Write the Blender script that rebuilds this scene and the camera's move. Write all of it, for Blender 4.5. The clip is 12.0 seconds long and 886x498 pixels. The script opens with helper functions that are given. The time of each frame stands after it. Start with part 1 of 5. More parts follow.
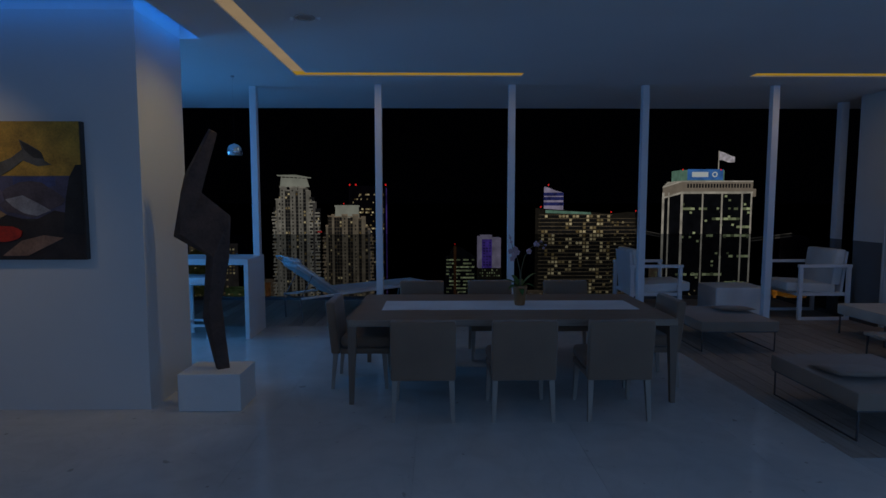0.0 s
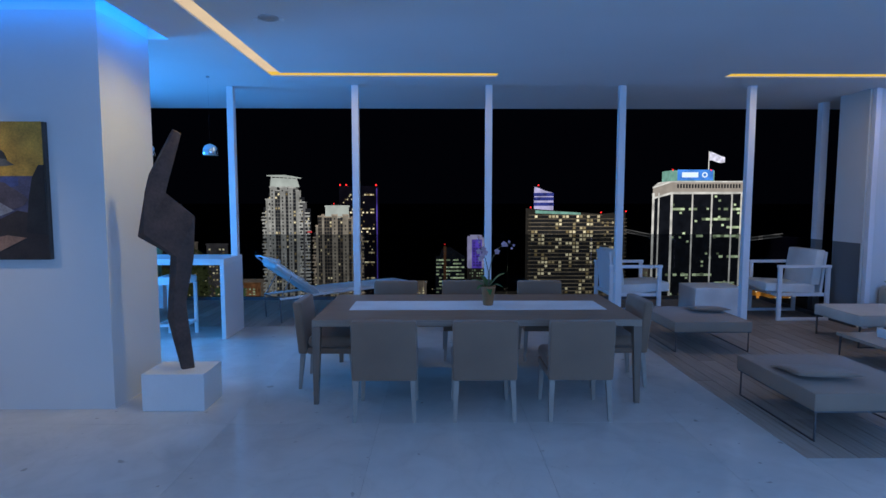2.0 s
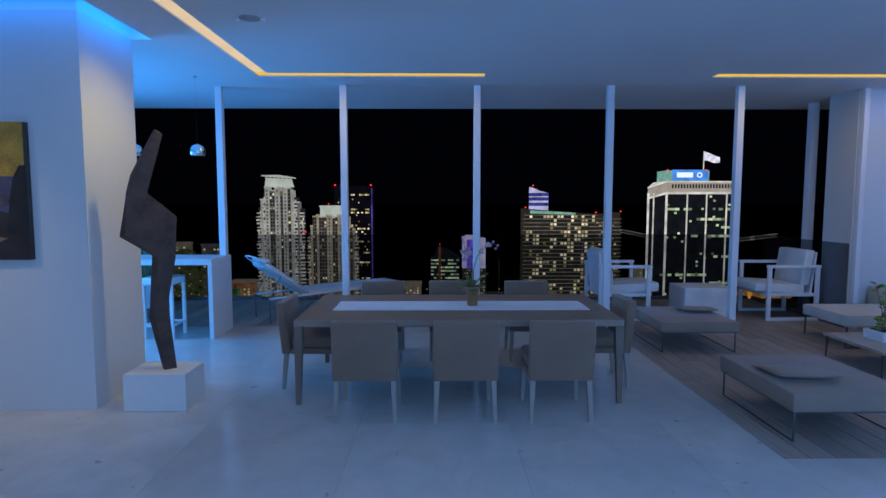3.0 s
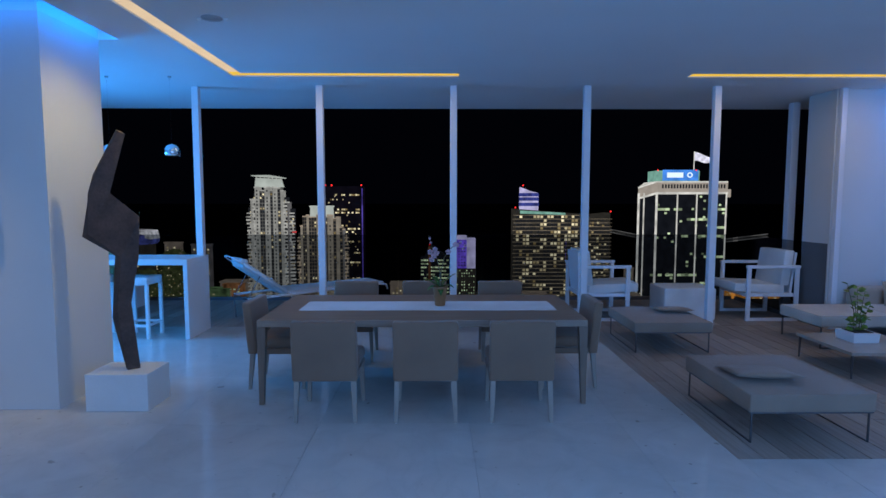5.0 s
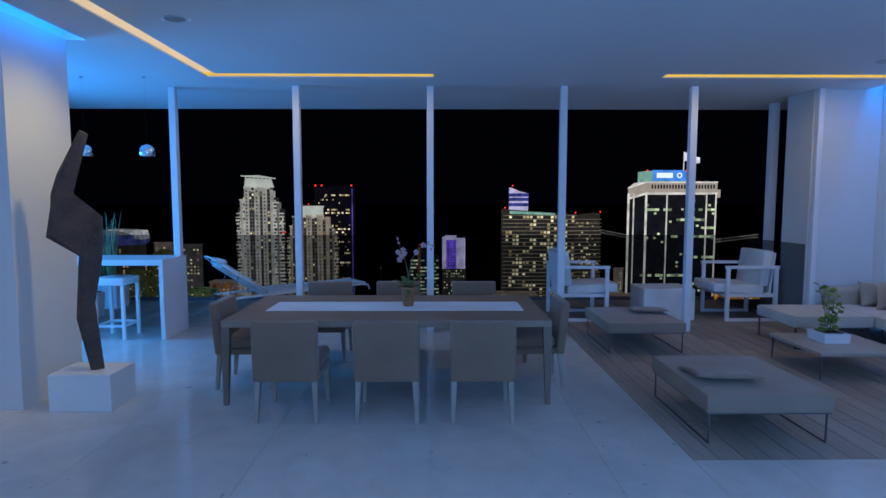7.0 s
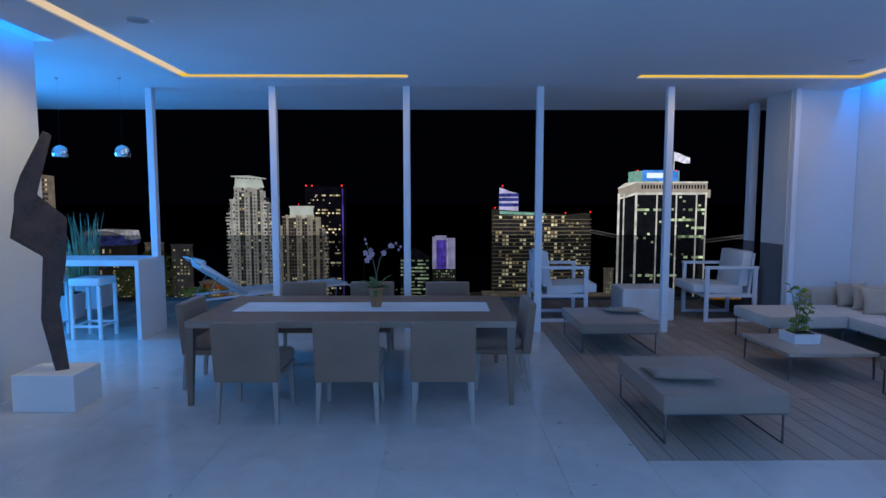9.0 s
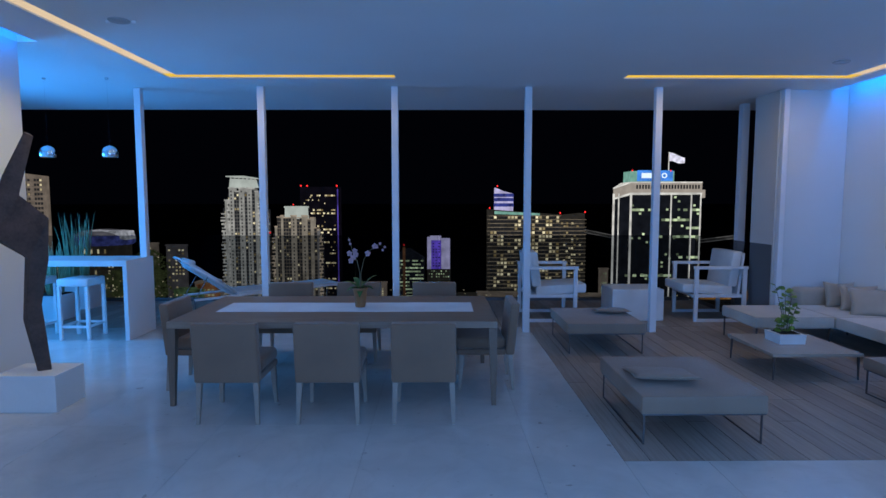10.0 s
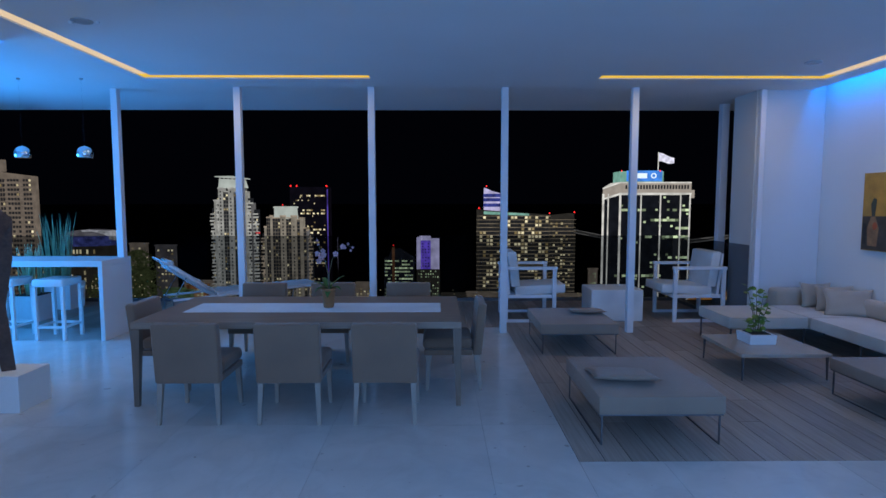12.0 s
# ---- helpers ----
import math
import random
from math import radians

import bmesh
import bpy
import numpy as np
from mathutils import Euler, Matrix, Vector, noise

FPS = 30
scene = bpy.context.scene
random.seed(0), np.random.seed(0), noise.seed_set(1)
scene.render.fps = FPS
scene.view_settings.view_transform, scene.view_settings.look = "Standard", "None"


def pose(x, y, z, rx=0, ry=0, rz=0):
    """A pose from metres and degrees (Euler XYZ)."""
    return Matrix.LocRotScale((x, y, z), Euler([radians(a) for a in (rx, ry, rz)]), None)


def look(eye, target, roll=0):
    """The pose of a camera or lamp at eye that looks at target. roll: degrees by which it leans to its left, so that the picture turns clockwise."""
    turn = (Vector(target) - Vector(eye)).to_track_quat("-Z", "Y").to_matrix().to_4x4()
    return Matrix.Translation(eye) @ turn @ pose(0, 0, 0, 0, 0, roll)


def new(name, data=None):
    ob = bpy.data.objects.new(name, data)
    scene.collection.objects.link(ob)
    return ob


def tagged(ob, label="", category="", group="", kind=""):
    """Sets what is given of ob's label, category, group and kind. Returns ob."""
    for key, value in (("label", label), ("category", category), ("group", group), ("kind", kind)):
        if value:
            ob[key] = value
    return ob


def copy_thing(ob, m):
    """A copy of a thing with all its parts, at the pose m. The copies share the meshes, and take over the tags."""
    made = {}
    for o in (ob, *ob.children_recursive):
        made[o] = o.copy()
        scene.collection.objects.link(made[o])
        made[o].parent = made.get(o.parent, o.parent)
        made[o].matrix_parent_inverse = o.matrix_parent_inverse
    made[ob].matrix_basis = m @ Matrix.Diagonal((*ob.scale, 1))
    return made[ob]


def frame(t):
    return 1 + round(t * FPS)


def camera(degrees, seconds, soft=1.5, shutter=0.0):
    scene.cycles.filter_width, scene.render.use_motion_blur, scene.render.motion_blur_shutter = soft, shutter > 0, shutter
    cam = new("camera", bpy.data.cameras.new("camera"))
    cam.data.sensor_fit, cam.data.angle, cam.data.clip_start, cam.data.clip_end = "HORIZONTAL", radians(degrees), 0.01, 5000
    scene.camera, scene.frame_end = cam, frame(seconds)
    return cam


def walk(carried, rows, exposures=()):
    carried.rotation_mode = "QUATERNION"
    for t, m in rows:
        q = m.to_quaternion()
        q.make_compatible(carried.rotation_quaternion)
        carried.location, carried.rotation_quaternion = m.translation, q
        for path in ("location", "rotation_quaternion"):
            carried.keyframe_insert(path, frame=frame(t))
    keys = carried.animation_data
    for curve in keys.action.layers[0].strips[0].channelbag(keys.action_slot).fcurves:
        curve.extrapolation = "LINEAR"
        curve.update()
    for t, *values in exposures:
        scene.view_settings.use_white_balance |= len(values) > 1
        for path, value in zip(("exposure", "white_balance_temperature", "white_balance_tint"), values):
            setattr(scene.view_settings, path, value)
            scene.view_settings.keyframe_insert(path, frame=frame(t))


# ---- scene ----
cam = camera(76.5, 12.0, 1.5)
METRES, EYE, TILT, LEAN, TURN = 1.9, 1.76, 0.0, 0.0, -0.7
ROWS = [
    (0.0, 0.0, 0.0, 0.0, -0.0, -4.75, 0.03),
    (0.5, 0.0407, -0.0039, -0.0006, 0.01, -4.73, 0.02),
    (1.0, 0.0817, -0.0042, -0.0009, 0.02, -4.72, 0.01),
    (1.5, 0.1238, -0.0039, -0.0003, 0.04, -4.72, 0.01),
    (2.0, 0.1652, -0.0034, 0.0004, 0.05, -4.73, 0.0),
    (2.5, 0.2067, -0.003, 0.0011, 0.06, -4.73, 0.01),
    (3.0, 0.2472, -0.0025, 0.0015, 0.05, -4.73, 0.0),
    (5.0, 0.4187, -0.0001, 0.0015, 0.14, -4.72, -0.01),
    (5.5, 0.4601, -0.0, 0.0017, 0.15, -4.71, -0.02),
    (6.0, 0.5013, -0.0002, 0.0025, 0.15, -4.71, -0.01),
    (6.5, 0.5419, 0.0004, 0.0027, 0.15, -4.71, -0.01),
    (7.0, 0.5832, 0.0008, 0.0029, 0.15, -4.7, -0.02),
    (9.0, 0.7541, -0.0019, 0.0071, 0.24, -4.71, -0.0),
    (9.5, 0.7954, -0.0024, 0.0079, 0.24, -4.71, 0.01),
    (10.0, 0.8371, -0.0025, 0.009, 0.25, -4.71, 0.01),
    (10.5, 0.8784, -0.0026, 0.0105, 0.25, -4.72, 0.03),
    (11.0, 0.9185, -0.002, 0.0104, 0.24, -4.72, 0.01),
    (11.5, 0.9586, -0.0017, 0.0098, 0.23, -4.71, -0.02),
    (12.0, 0.9995, -0.0014, 0.0107, 0.22, -4.7, 0.01),
]
EXPOSURES = [(0.0, -1.8, 7400, 10), (0.2, -1.15, 7100, 10), (0.5, -0.52, 6850, 10), (0.8, -0.2, 6650, 10), (1.2, 0.0, 6500, 10), (12.0, 0.0, 6500, 10)]
walk(cam, [(t, pose(0, 0, EYE, TILT, LEAN, TURN) @ pose(METRES * x, METRES * y, METRES * z, 90 + pitch, roll, yaw)) for t, x, y, z, yaw, pitch, roll in ROWS], EXPOSURES)

# ---- world and lights ----
world = bpy.data.worlds.new("night")
scene.world = world
world.use_nodes = True
world.node_tree.nodes["Background"].inputs["Color"].default_value = (0.15, 0.2, 0.5, 1)
world.node_tree.nodes["Background"].inputs["Strength"].default_value = 0.003


def area(name, m, sx, sy, watts, color, spread=180):
    lamp = bpy.data.lights.new(name, "AREA")
    lamp.shape, lamp.size, lamp.size_y, lamp.energy, lamp.color = "RECTANGLE", sx, sy, watts, color
    lamp.spread = radians(spread)
    ob = new(name, lamp)
    ob.matrix_world = m
    return ob


def spot(name, eye, target, watts, color, cone, blend=0.6, size=0.04):
    lamp = bpy.data.lights.new(name, "SPOT")
    lamp.energy, lamp.color, lamp.spot_size, lamp.spot_blend, lamp.shadow_soft_size = watts, color, radians(cone), blend, size
    ob = new(name, lamp)
    ob.matrix_world = look(eye, target)
    return ob


SOUTH_LIGHT = -3.1
COOL = (0.18, 0.43, 1.0)
BLUE = (0.0, 0.21, 1.0)
WARM = (1.0, 0.78, 0.48)
# two fill lamps added under the ceiling, out of view behind the camera
area("ceiling_fill_a", look((-1.0, -0.9, 3.27), (-1.0, -0.9, 0)), 1.8, 0.9, 40, COOL)
area("ceiling_fill_b", look((3.6, -0.9, 3.27), (3.6, -0.9, 0)), 1.8, 0.9, 6, COOL)
# broad fill lamp added behind the camera, out of view
area("rear_fill_light", look((2.7, SOUTH_LIGHT, 1.95), (2.5, 4.0, 6.1)), 7.0, 2.1, 268, COOL)
# blue light of the kitchen and of the coves
area("kitchen_light", look((-5.6, 6.7, 1.55), (-1.5, 6.6, 0.9)), 1.4, 1.4, 150, (0.03, 0.32, 1.0), 160)
area("cove_light_right", look((7.01, 4.3, 3.41), (7.2, 4.3, 3.0)), 6.6, 0.04, 35, (0.0, 0.22, 1.0))
area("cove_light_left", look((-4.1, 4.485, 3.41), (-4.1, 4.70, 3.28)), 3.4, 0.04, 5.0, BLUE)
area("cove_light_column", look((-2.265, 5.0, 3.41), (-2.435, 5.0, 3.22)), 1.0, 0.04, 3.0, BLUE)
# light of the recessed ceiling strips
STRIP = (1.0, 0.78, 0.52)
area("strip_light_n1", look((-0.3, 6.98, 3.30), (-0.3, 6.98, 0)), 2.5, 0.12, 7, STRIP)
area("strip_light_n2", look((5.3, 6.98, 3.30), (5.3, 6.98, 0)), 2.7, 0.12, 8.5, STRIP)
area("strip_light_w", look((-1.64, 3.0, 3.30), (-1.64, 3.0, 0)), 0.12, 6.5, 5, STRIP)
area("strip_light_e", look((6.63, 3.0, 3.30), (6.63, 3.0, 0)), 0.12, 6.5, 5, STRIP)
# warm ceiling spots
spot("sculpture_spot", (-1.10, 4.87, 3.29), (-2.85, 4.95, 1.35), 82, (1.0, 0.76, 0.27), 80, 0.9, 0.06)
spot("painting_spot", (-4.35, 3.35, 3.28), (-3.95, 4.70, 1.75), 72, WARM, 66, 0.9)
spot("picture_spot", (5.99, 6.15, 3.28), (7.15, 6.25, 1.5), 25, WARM, 62, 0.9)


# ---- materials ----
def nodes_of(name):
    m = bpy.data.materials.new(name)
    m.use_nodes = True
    t = m.node_tree
    return m, t.nodes, t.links, t.nodes["Principled BSDF"]


def mat(name, color, rough=0.6, metal=0.0, var=0.12, scale=3.0, fine=60.0, bump=0.15, coat=0.0, rand=0.0):
    """A surface with large stains, fine grain and relief."""
    m, n, l, p = nodes_of(name)
    tc = n.new("ShaderNodeTexCoord")
    big, small = n.new("ShaderNodeTexNoise"), n.new("ShaderNodeTexNoise")
    big.inputs["Scale"].default_value, small.inputs["Scale"].default_value = scale, fine
    big.inputs["Detail"].default_value, small.inputs["Detail"].default_value = 5, 3
    for b in (big, small):
        l.new(tc.outputs["Object"], b.inputs["Vector"])
    add = n.new("ShaderNodeMath")
    add.operation = "MULTIPLY_ADD"
    l.new(small.outputs["Fac"], add.inputs[0])
    add.inputs[1].default_value = 0.5
    l.new(big.outputs["Fac"], add.inputs[2])
    ramp = n.new("ShaderNodeMapRange")
    ramp.inputs["From Min"].default_value, ramp.inputs["From Max"].default_value = 0.45, 1.05
    ramp.inputs["To Min"].default_value, ramp.inputs["To Max"].default_value = 1 - var, 1 + var
    l.new(add.outputs[0], ramp.inputs["Value"])
    value = ramp.outputs["Result"]
    if rand:
        info, r2, mul = n.new("ShaderNodeObjectInfo"), n.new("ShaderNodeMapRange"), n.new("ShaderNodeMath")
        r2.inputs["To Min"].default_value, r2.inputs["To Max"].default_value = 1 - rand, 1 + rand
        mul.operation = "MULTIPLY"
        l.new(info.outputs["Random"], r2.inputs["Value"])
        l.new(r2.outputs["Result"], mul.inputs[0])
        l.new(value, mul.inputs[1])
        value = mul.outputs[0]
    mix = n.new("ShaderNodeVectorMath")
    mix.operation = "SCALE"
    mix.inputs[0].default_value = color
    l.new(value, mix.inputs["Scale"])
    l.new(mix.outputs["Vector"], p.inputs["Base Color"])
    rr = n.new("ShaderNodeMapRange")
    rr.inputs["To Min"].default_value, rr.inputs["To Max"].default_value = max(0.02, rough * 0.85), min(1, rough * 1.15)
    l.new(big.outputs["Fac"], rr.inputs["Value"])
    l.new(rr.outputs["Result"], p.inputs["Roughness"])
    p.inputs["Metallic"].default_value = metal
    p.inputs["Coat Weight"].default_value = coat
    if bump:
        bp = n.new("ShaderNodeBump")
        bp.inputs["Strength"].default_value, bp.inputs["Distance"].default_value = bump, 0.004
        l.new(small.outputs["Fac"], bp.inputs["Height"])
        l.new(bp.outputs["Normal"], p.inputs["Normal"])
    return m


def glow(name, color, strength=1.0, var=0.0, scale=8.0):
    """Something that gives off light, or a city surface whose light is put in as emission."""
    m, n, l, p = nodes_of(name)
    p.inputs["Base Color"].default_value = (0.008, 0.008, 0.008, 1)
    p.inputs["Roughness"].default_value = 0.8
    p.inputs["Specular IOR Level"].default_value = 0.05
    p.inputs["Emission Strength"].default_value = strength
    p.inputs["Emission Color"].default_value = (*color, 1)
    if var:
        tc, no, r, s = n.new("ShaderNodeTexCoord"), n.new("ShaderNodeTexNoise"), n.new("ShaderNodeMapRange"), n.new("ShaderNodeVectorMath")
        no.inputs["Scale"].default_value, no.inputs["Detail"].default_value = scale, 4
        l.new(tc.outputs["Object"], no.inputs["Vector"])
        r.inputs["From Min"].default_value, r.inputs["From Max"].default_value = 0.3, 0.7
        r.inputs["To Min"].default_value, r.inputs["To Max"].default_value = 1 - var, 1 + var
        l.new(no.outputs["Fac"], r.inputs["Value"])
        s.operation = "SCALE"
        s.inputs[0].default_value = color
        l.new(r.outputs["Result"], s.inputs["Scale"])
        l.new(s.outputs["Vector"], p.inputs["Emission Color"])
    return m


def island_glow(name, dim, bright, strength=1.0):
    """Lit windows, each with its own brightness."""
    m, n, l, p = nodes_of(name)
    p.inputs["Base Color"].default_value = (0.008, 0.008, 0.008, 1)
    p.inputs["Specular IOR Level"].default_value = 0.05
    geo, mix = n.new("ShaderNodeNewGeometry"), n.new("ShaderNodeMix")
    mix.data_type = "RGBA"
    mix.inputs["A"].default_value, mix.inputs["B"].default_value = (*dim, 1), (*bright, 1)
    l.new(geo.outputs["Random Per Island"], mix.inputs["Factor"])
    l.new(mix.outputs["Result"], p.inputs["Emission Color"])
    p.inputs["Emission Strength"].default_value = strength
    return m


def marble_mat():
    m, n, l, p = nodes_of("polished_marble")
    geo = n.new("ShaderNodeNewGeometry")
    v, big, spots = n.new("ShaderNodeTexNoise"), n.new("ShaderNodeTexNoise"), n.new("ShaderNodeTexNoise")
    v.inputs["Scale"].default_value, v.inputs["Detail"].default_value, v.inputs["Distortion"].default_value = 1.3, 8, 1.6
    big.inputs["Scale"].default_value, big.inputs["Detail"].default_value = 0.5, 4
    spots.inputs["Scale"].default_value, spots.inputs["Detail"].default_value = 9.0, 3
    for b in (v, big, spots):
        l.new(geo.outputs["Position"], b.inputs["Vector"])
    vein = n.new("ShaderNodeValToRGB")
    vein.color_ramp.elements[0].position, vein.color_ramp.elements[0].color = 0.47, (0.62, 0.61, 0.58, 1)
    vein.color_ramp.elements[1].position, vein.color_ramp.elements[1].color = 0.53, (0.62, 0.61, 0.58, 1)
    mid = vein.color_ramp.elements.new(0.5)
    mid.color = (0.597, 0.587, 0.557, 1)
    l.new(v.outputs["Fac"], vein.inputs["Fac"])
    dots = n.new("ShaderNodeValToRGB")
    dots.color_ramp.elements[0].position, dots.color_ramp.elements[0].color = 0.275, (0.35, 0.32, 0.28, 1)
    dots.color_ramp.elements[1].position, dots.color_ramp.elements[1].color = 0.31, (1, 1, 1, 1)
    l.new(spots.outputs["Fac"], dots.inputs["Fac"])
    mul = n.new("ShaderNodeMix")
    mul.data_type, mul.blend_type = "RGBA", "MULTIPLY"
    mul.inputs["Factor"].default_value = 0.5
    l.new(vein.outputs["Color"], mul.inputs["A"])
    l.new(dots.outputs["Color"], mul.inputs["B"])
    info, r2, s = n.new("ShaderNodeObjectInfo"), n.new("ShaderNodeMapRange"), n.new("ShaderNodeVectorMath")
    r2.inputs["To Min"].default_value, r2.inputs["To Max"].default_value = 0.975, 1.02
    l.new(info.outputs["Random"], r2.inputs["Value"])
    s.operation = "SCALE"
    mott, mr, ms = n.new("ShaderNodeTexNoise"), n.new("ShaderNodeMapRange"), n.new("ShaderNodeVectorMath")
    mott.inputs["Scale"].default_value, mott.inputs["Detail"].default_value, mott.inputs["Distortion"].default_value = 3.2, 6, 0.7
    l.new(geo.outputs["Position"], mott.inputs["Vector"])
    mr.inputs["From Min"].default_value, mr.inputs["From Max"].default_value = 0.3, 0.7
    mr.inputs["To Min"].default_value, mr.inputs["To Max"].default_value = 0.92, 1.05
    l.new(mott.outputs["Fac"], mr.inputs["Value"])
    ms.operation = "SCALE"
    l.new(mul.outputs["Result"], ms.inputs[0])
    l.new(mr.outputs["Result"], ms.inputs["Scale"])
    l.new(ms.outputs["Vector"], s.inputs[0])
    l.new(r2.outputs["Result"], s.inputs["Scale"])
    l.new(s.outputs["Vector"], p.inputs["Base Color"])
    rr = n.new("ShaderNodeMapRange")
    rr.inputs["To Min"].default_value, rr.inputs["To Max"].default_value = 0.07, 0.24
    l.new(big.outputs["Fac"], rr.inputs["Value"])
    l.new(rr.outputs["Result"], p.inputs["Roughness"])
    return m


def wood_mat(name, color, dark, along="Y", rough=0.6, rand=0.15):
    m, n, l, p = nodes_of(name)
    geo, mp, no = n.new("ShaderNodeNewGeometry"), n.new("ShaderNodeMapping"), n.new("ShaderNodeTexNoise")
    mp.inputs["Scale"].default_value = {"X": (1.2, 26, 26), "Y": (26, 1.2, 26), "Z": (26, 26, 1.2)}[along]
    no.inputs["Scale"].default_value, no.inputs["Detail"].default_value, no.inputs["Distortion"].default_value = 1.5, 6, 0.8
    l.new(geo.outputs["Position"], mp.inputs["Vector"])
    l.new(mp.outputs["Vector"], no.inputs["Vector"])
    r = n.new("ShaderNodeValToRGB")
    r.color_ramp.elements[0].position, r.color_ramp.elements[0].color = 0.3, (*dark, 1)
    r.color_ramp.elements[1].position, r.color_ramp.elements[1].color = 0.7, (*color, 1)
    l.new(no.outputs["Fac"], r.inputs["Fac"])
    info, r2, s = n.new("ShaderNodeObjectInfo"), n.new("ShaderNodeMapRange"), n.new("ShaderNodeVectorMath")
    r2.inputs["To Min"].default_value, r2.inputs["To Max"].default_value = 1 - rand, 1 + rand
    l.new(info.outputs["Random"], r2.inputs["Value"])
    s.operation = "SCALE"
    l.new(r.outputs["Color"], s.inputs[0])
    l.new(r2.outputs["Result"], s.inputs["Scale"])
    l.new(s.outputs["Vector"], p.inputs["Base Color"])
    p.inputs["Roughness"].default_value = rough
    bp = n.new("ShaderNodeBump")
    bp.inputs["Strength"].default_value, bp.inputs["Distance"].default_value = 0.2, 0.003
    l.new(no.outputs["Fac"], bp.inputs["Height"])
    l.new(bp.outputs["Normal"], p.inputs["Normal"])
    return m


def fabric_mat(name, color, weave=420.0, rough=0.9, var=0.16):
    m = mat(name, color, rough, 0, var, 2.5, weave, 0.35)
    m.node_tree.nodes["Principled BSDF"].inputs["Sheen Weight"].default_value = 0.25
    return m


def glass_mat(name, tint, gloss):
    m = bpy.data.materials.new(name)
    m.use_nodes = True
    n, l = m.node_tree.nodes, m.node_tree.links
    n.remove(n["Principled BSDF"])
    tr, gl, mx, fr = n.new("ShaderNodeBsdfTransparent"), n.new("ShaderNodeBsdfGlossy"), n.new("ShaderNodeMixShader"), n.new("ShaderNodeFresnel")
    tr.inputs["Color"].default_value = (*tint, 1)
    gl.inputs["Roughness"].default_value = gloss
    fr.inputs["IOR"].default_value = 1.06
    l.new(fr.outputs["Fac"], mx.inputs["Fac"])
    l.new(tr.outputs["BSDF"], mx.inputs[1])
    l.new(gl.outputs["BSDF"], mx.inputs[2])
    l.new(mx.outputs["Shader"], n["Material Output"].inputs["Surface"])
    return m


MARBLE = marble_mat()
WALL = mat("white_wall_paint", (0.68, 0.69, 0.68), 0.75, 0, 0.04, 1.2, 120, 0.06)
CEILING = mat("ceiling_paint", (0.78, 0.79, 0.80), 0.8, 0, 0.03, 0.9, 140, 0.05)
GROUT = mat("grey_grout", (0.50, 0.49, 0.47), 0.8, 0, 0.1, 4, 90, 0.1)
SUBFLOOR = mat("dark_subfloor", (0.05, 0.05, 0.05), 0.9, 0, 0.1, 4, 60, 0.1)
DECK = wood_mat("weathered_deck", (0.40, 0.335, 0.285), (0.29, 0.24, 0.20), "Y", 0.5, 0.18)
POST = mat("white_metal_post", (0.78, 0.78, 0.80), 0.45, 0, 0.04, 3, 80, 0.03)
LACQUER = mat("white_lacquer", (0.80, 0.80, 0.80), 0.35, 0, 0.03, 3, 80, 0.02)
PLINTH = mat("white_plinth_paint", (0.76, 0.76, 0.74), 0.6, 0, 0.05, 3, 90, 0.05)
CHAIR_CLOTH = fabric_mat("taupe_chair_cloth", (0.24, 0.150, 0.10))
CHAIR_LEG = mat("silvered_wood", (0.36, 0.30, 0.25), 0.45, 0.1, 0.1, 6, 90, 0.05)
TABLE_WOOD = wood_mat("grey_stained_oak", (0.34, 0.245, 0.18), (0.265, 0.185, 0.135), "X", 0.42, 0.03)
TABLE_LEG = wood_mat("oak_leg", (0.24, 0.165, 0.12), (0.18, 0.12, 0.085), "Z", 0.42, 0.03)
RUNNER = fabric_mat("white_runner_cloth", (0.72, 0.72, 0.72))
TERRACOTTA = mat("brown_pot", (0.33, 0.15, 0.06), 0.6, 0, 0.2, 12, 90, 0.2)
LEAF = mat("green_leaf", (0.06, 0.13, 0.03), 0.4, 0, 0.3, 14, 60, 0.1)
PETAL = mat("pink_petal", (0.56, 0.33, 0.36), 0.6, 0, 0.25, 30, 90, 0.05)
STEM = mat("brown_stem", (0.13, 0.10, 0.05), 0.6, 0, 0.2, 20, 90, 0.1)
BRONZE = mat("dark_bronze", (0.075, 0.047, 0.037), 0.74, 0.0, 0.55, 6, 40, 0.6)
CUSHION = fabric_mat("grey_lounge_cloth", (0.30, 0.215, 0.16))
SOFA_CLOTH = fabric_mat("pale_sofa_cloth", (0.57, 0.49, 0.405))
PILLOW = fabric_mat("beige_pillow_cloth", (0.40, 0.325, 0.25))
STEEL = mat("dark_steel", (0.16, 0.16, 0.17), 0.35, 0.8, 0.1, 8, 90, 0.03)
TABLETOP = mat("grey_stone_top", (0.42, 0.345, 0.28), 0.22, 0, 0.08, 4, 70, 0.03)
CHROME = mat("chrome", (0.85, 0.86, 0.88), 0.06, 1.0, 0.02, 3, 50, 0.0)
SLING = fabric_mat("pale_sling", (0.60, 0.62, 0.63))
OUTDOOR = fabric_mat("white_outdoor_cloth", (0.75, 0.75, 0.74))
PLANTER = mat("white_planter", (0.82, 0.83, 0.84), 0.6, 0, 0.06, 4, 80, 0.06)
REED = mat("reed_blade", (0.34, 0.48, 0.27), 0.5, 0, 0.35, 9, 60, 0.1)
PLANT_LEAF = mat("bright_leaf", (0.15, 0.22, 0.035), 0.4, 0, 0.75, 14, 60, 0.1)
SOIL = mat("soil", (0.05, 0.035, 0.025), 0.95, 0, 0.3, 20, 90, 0.6)
GLASS = glass_mat("smoked_glass", (0.60, 0.62, 0.64), 0.03)
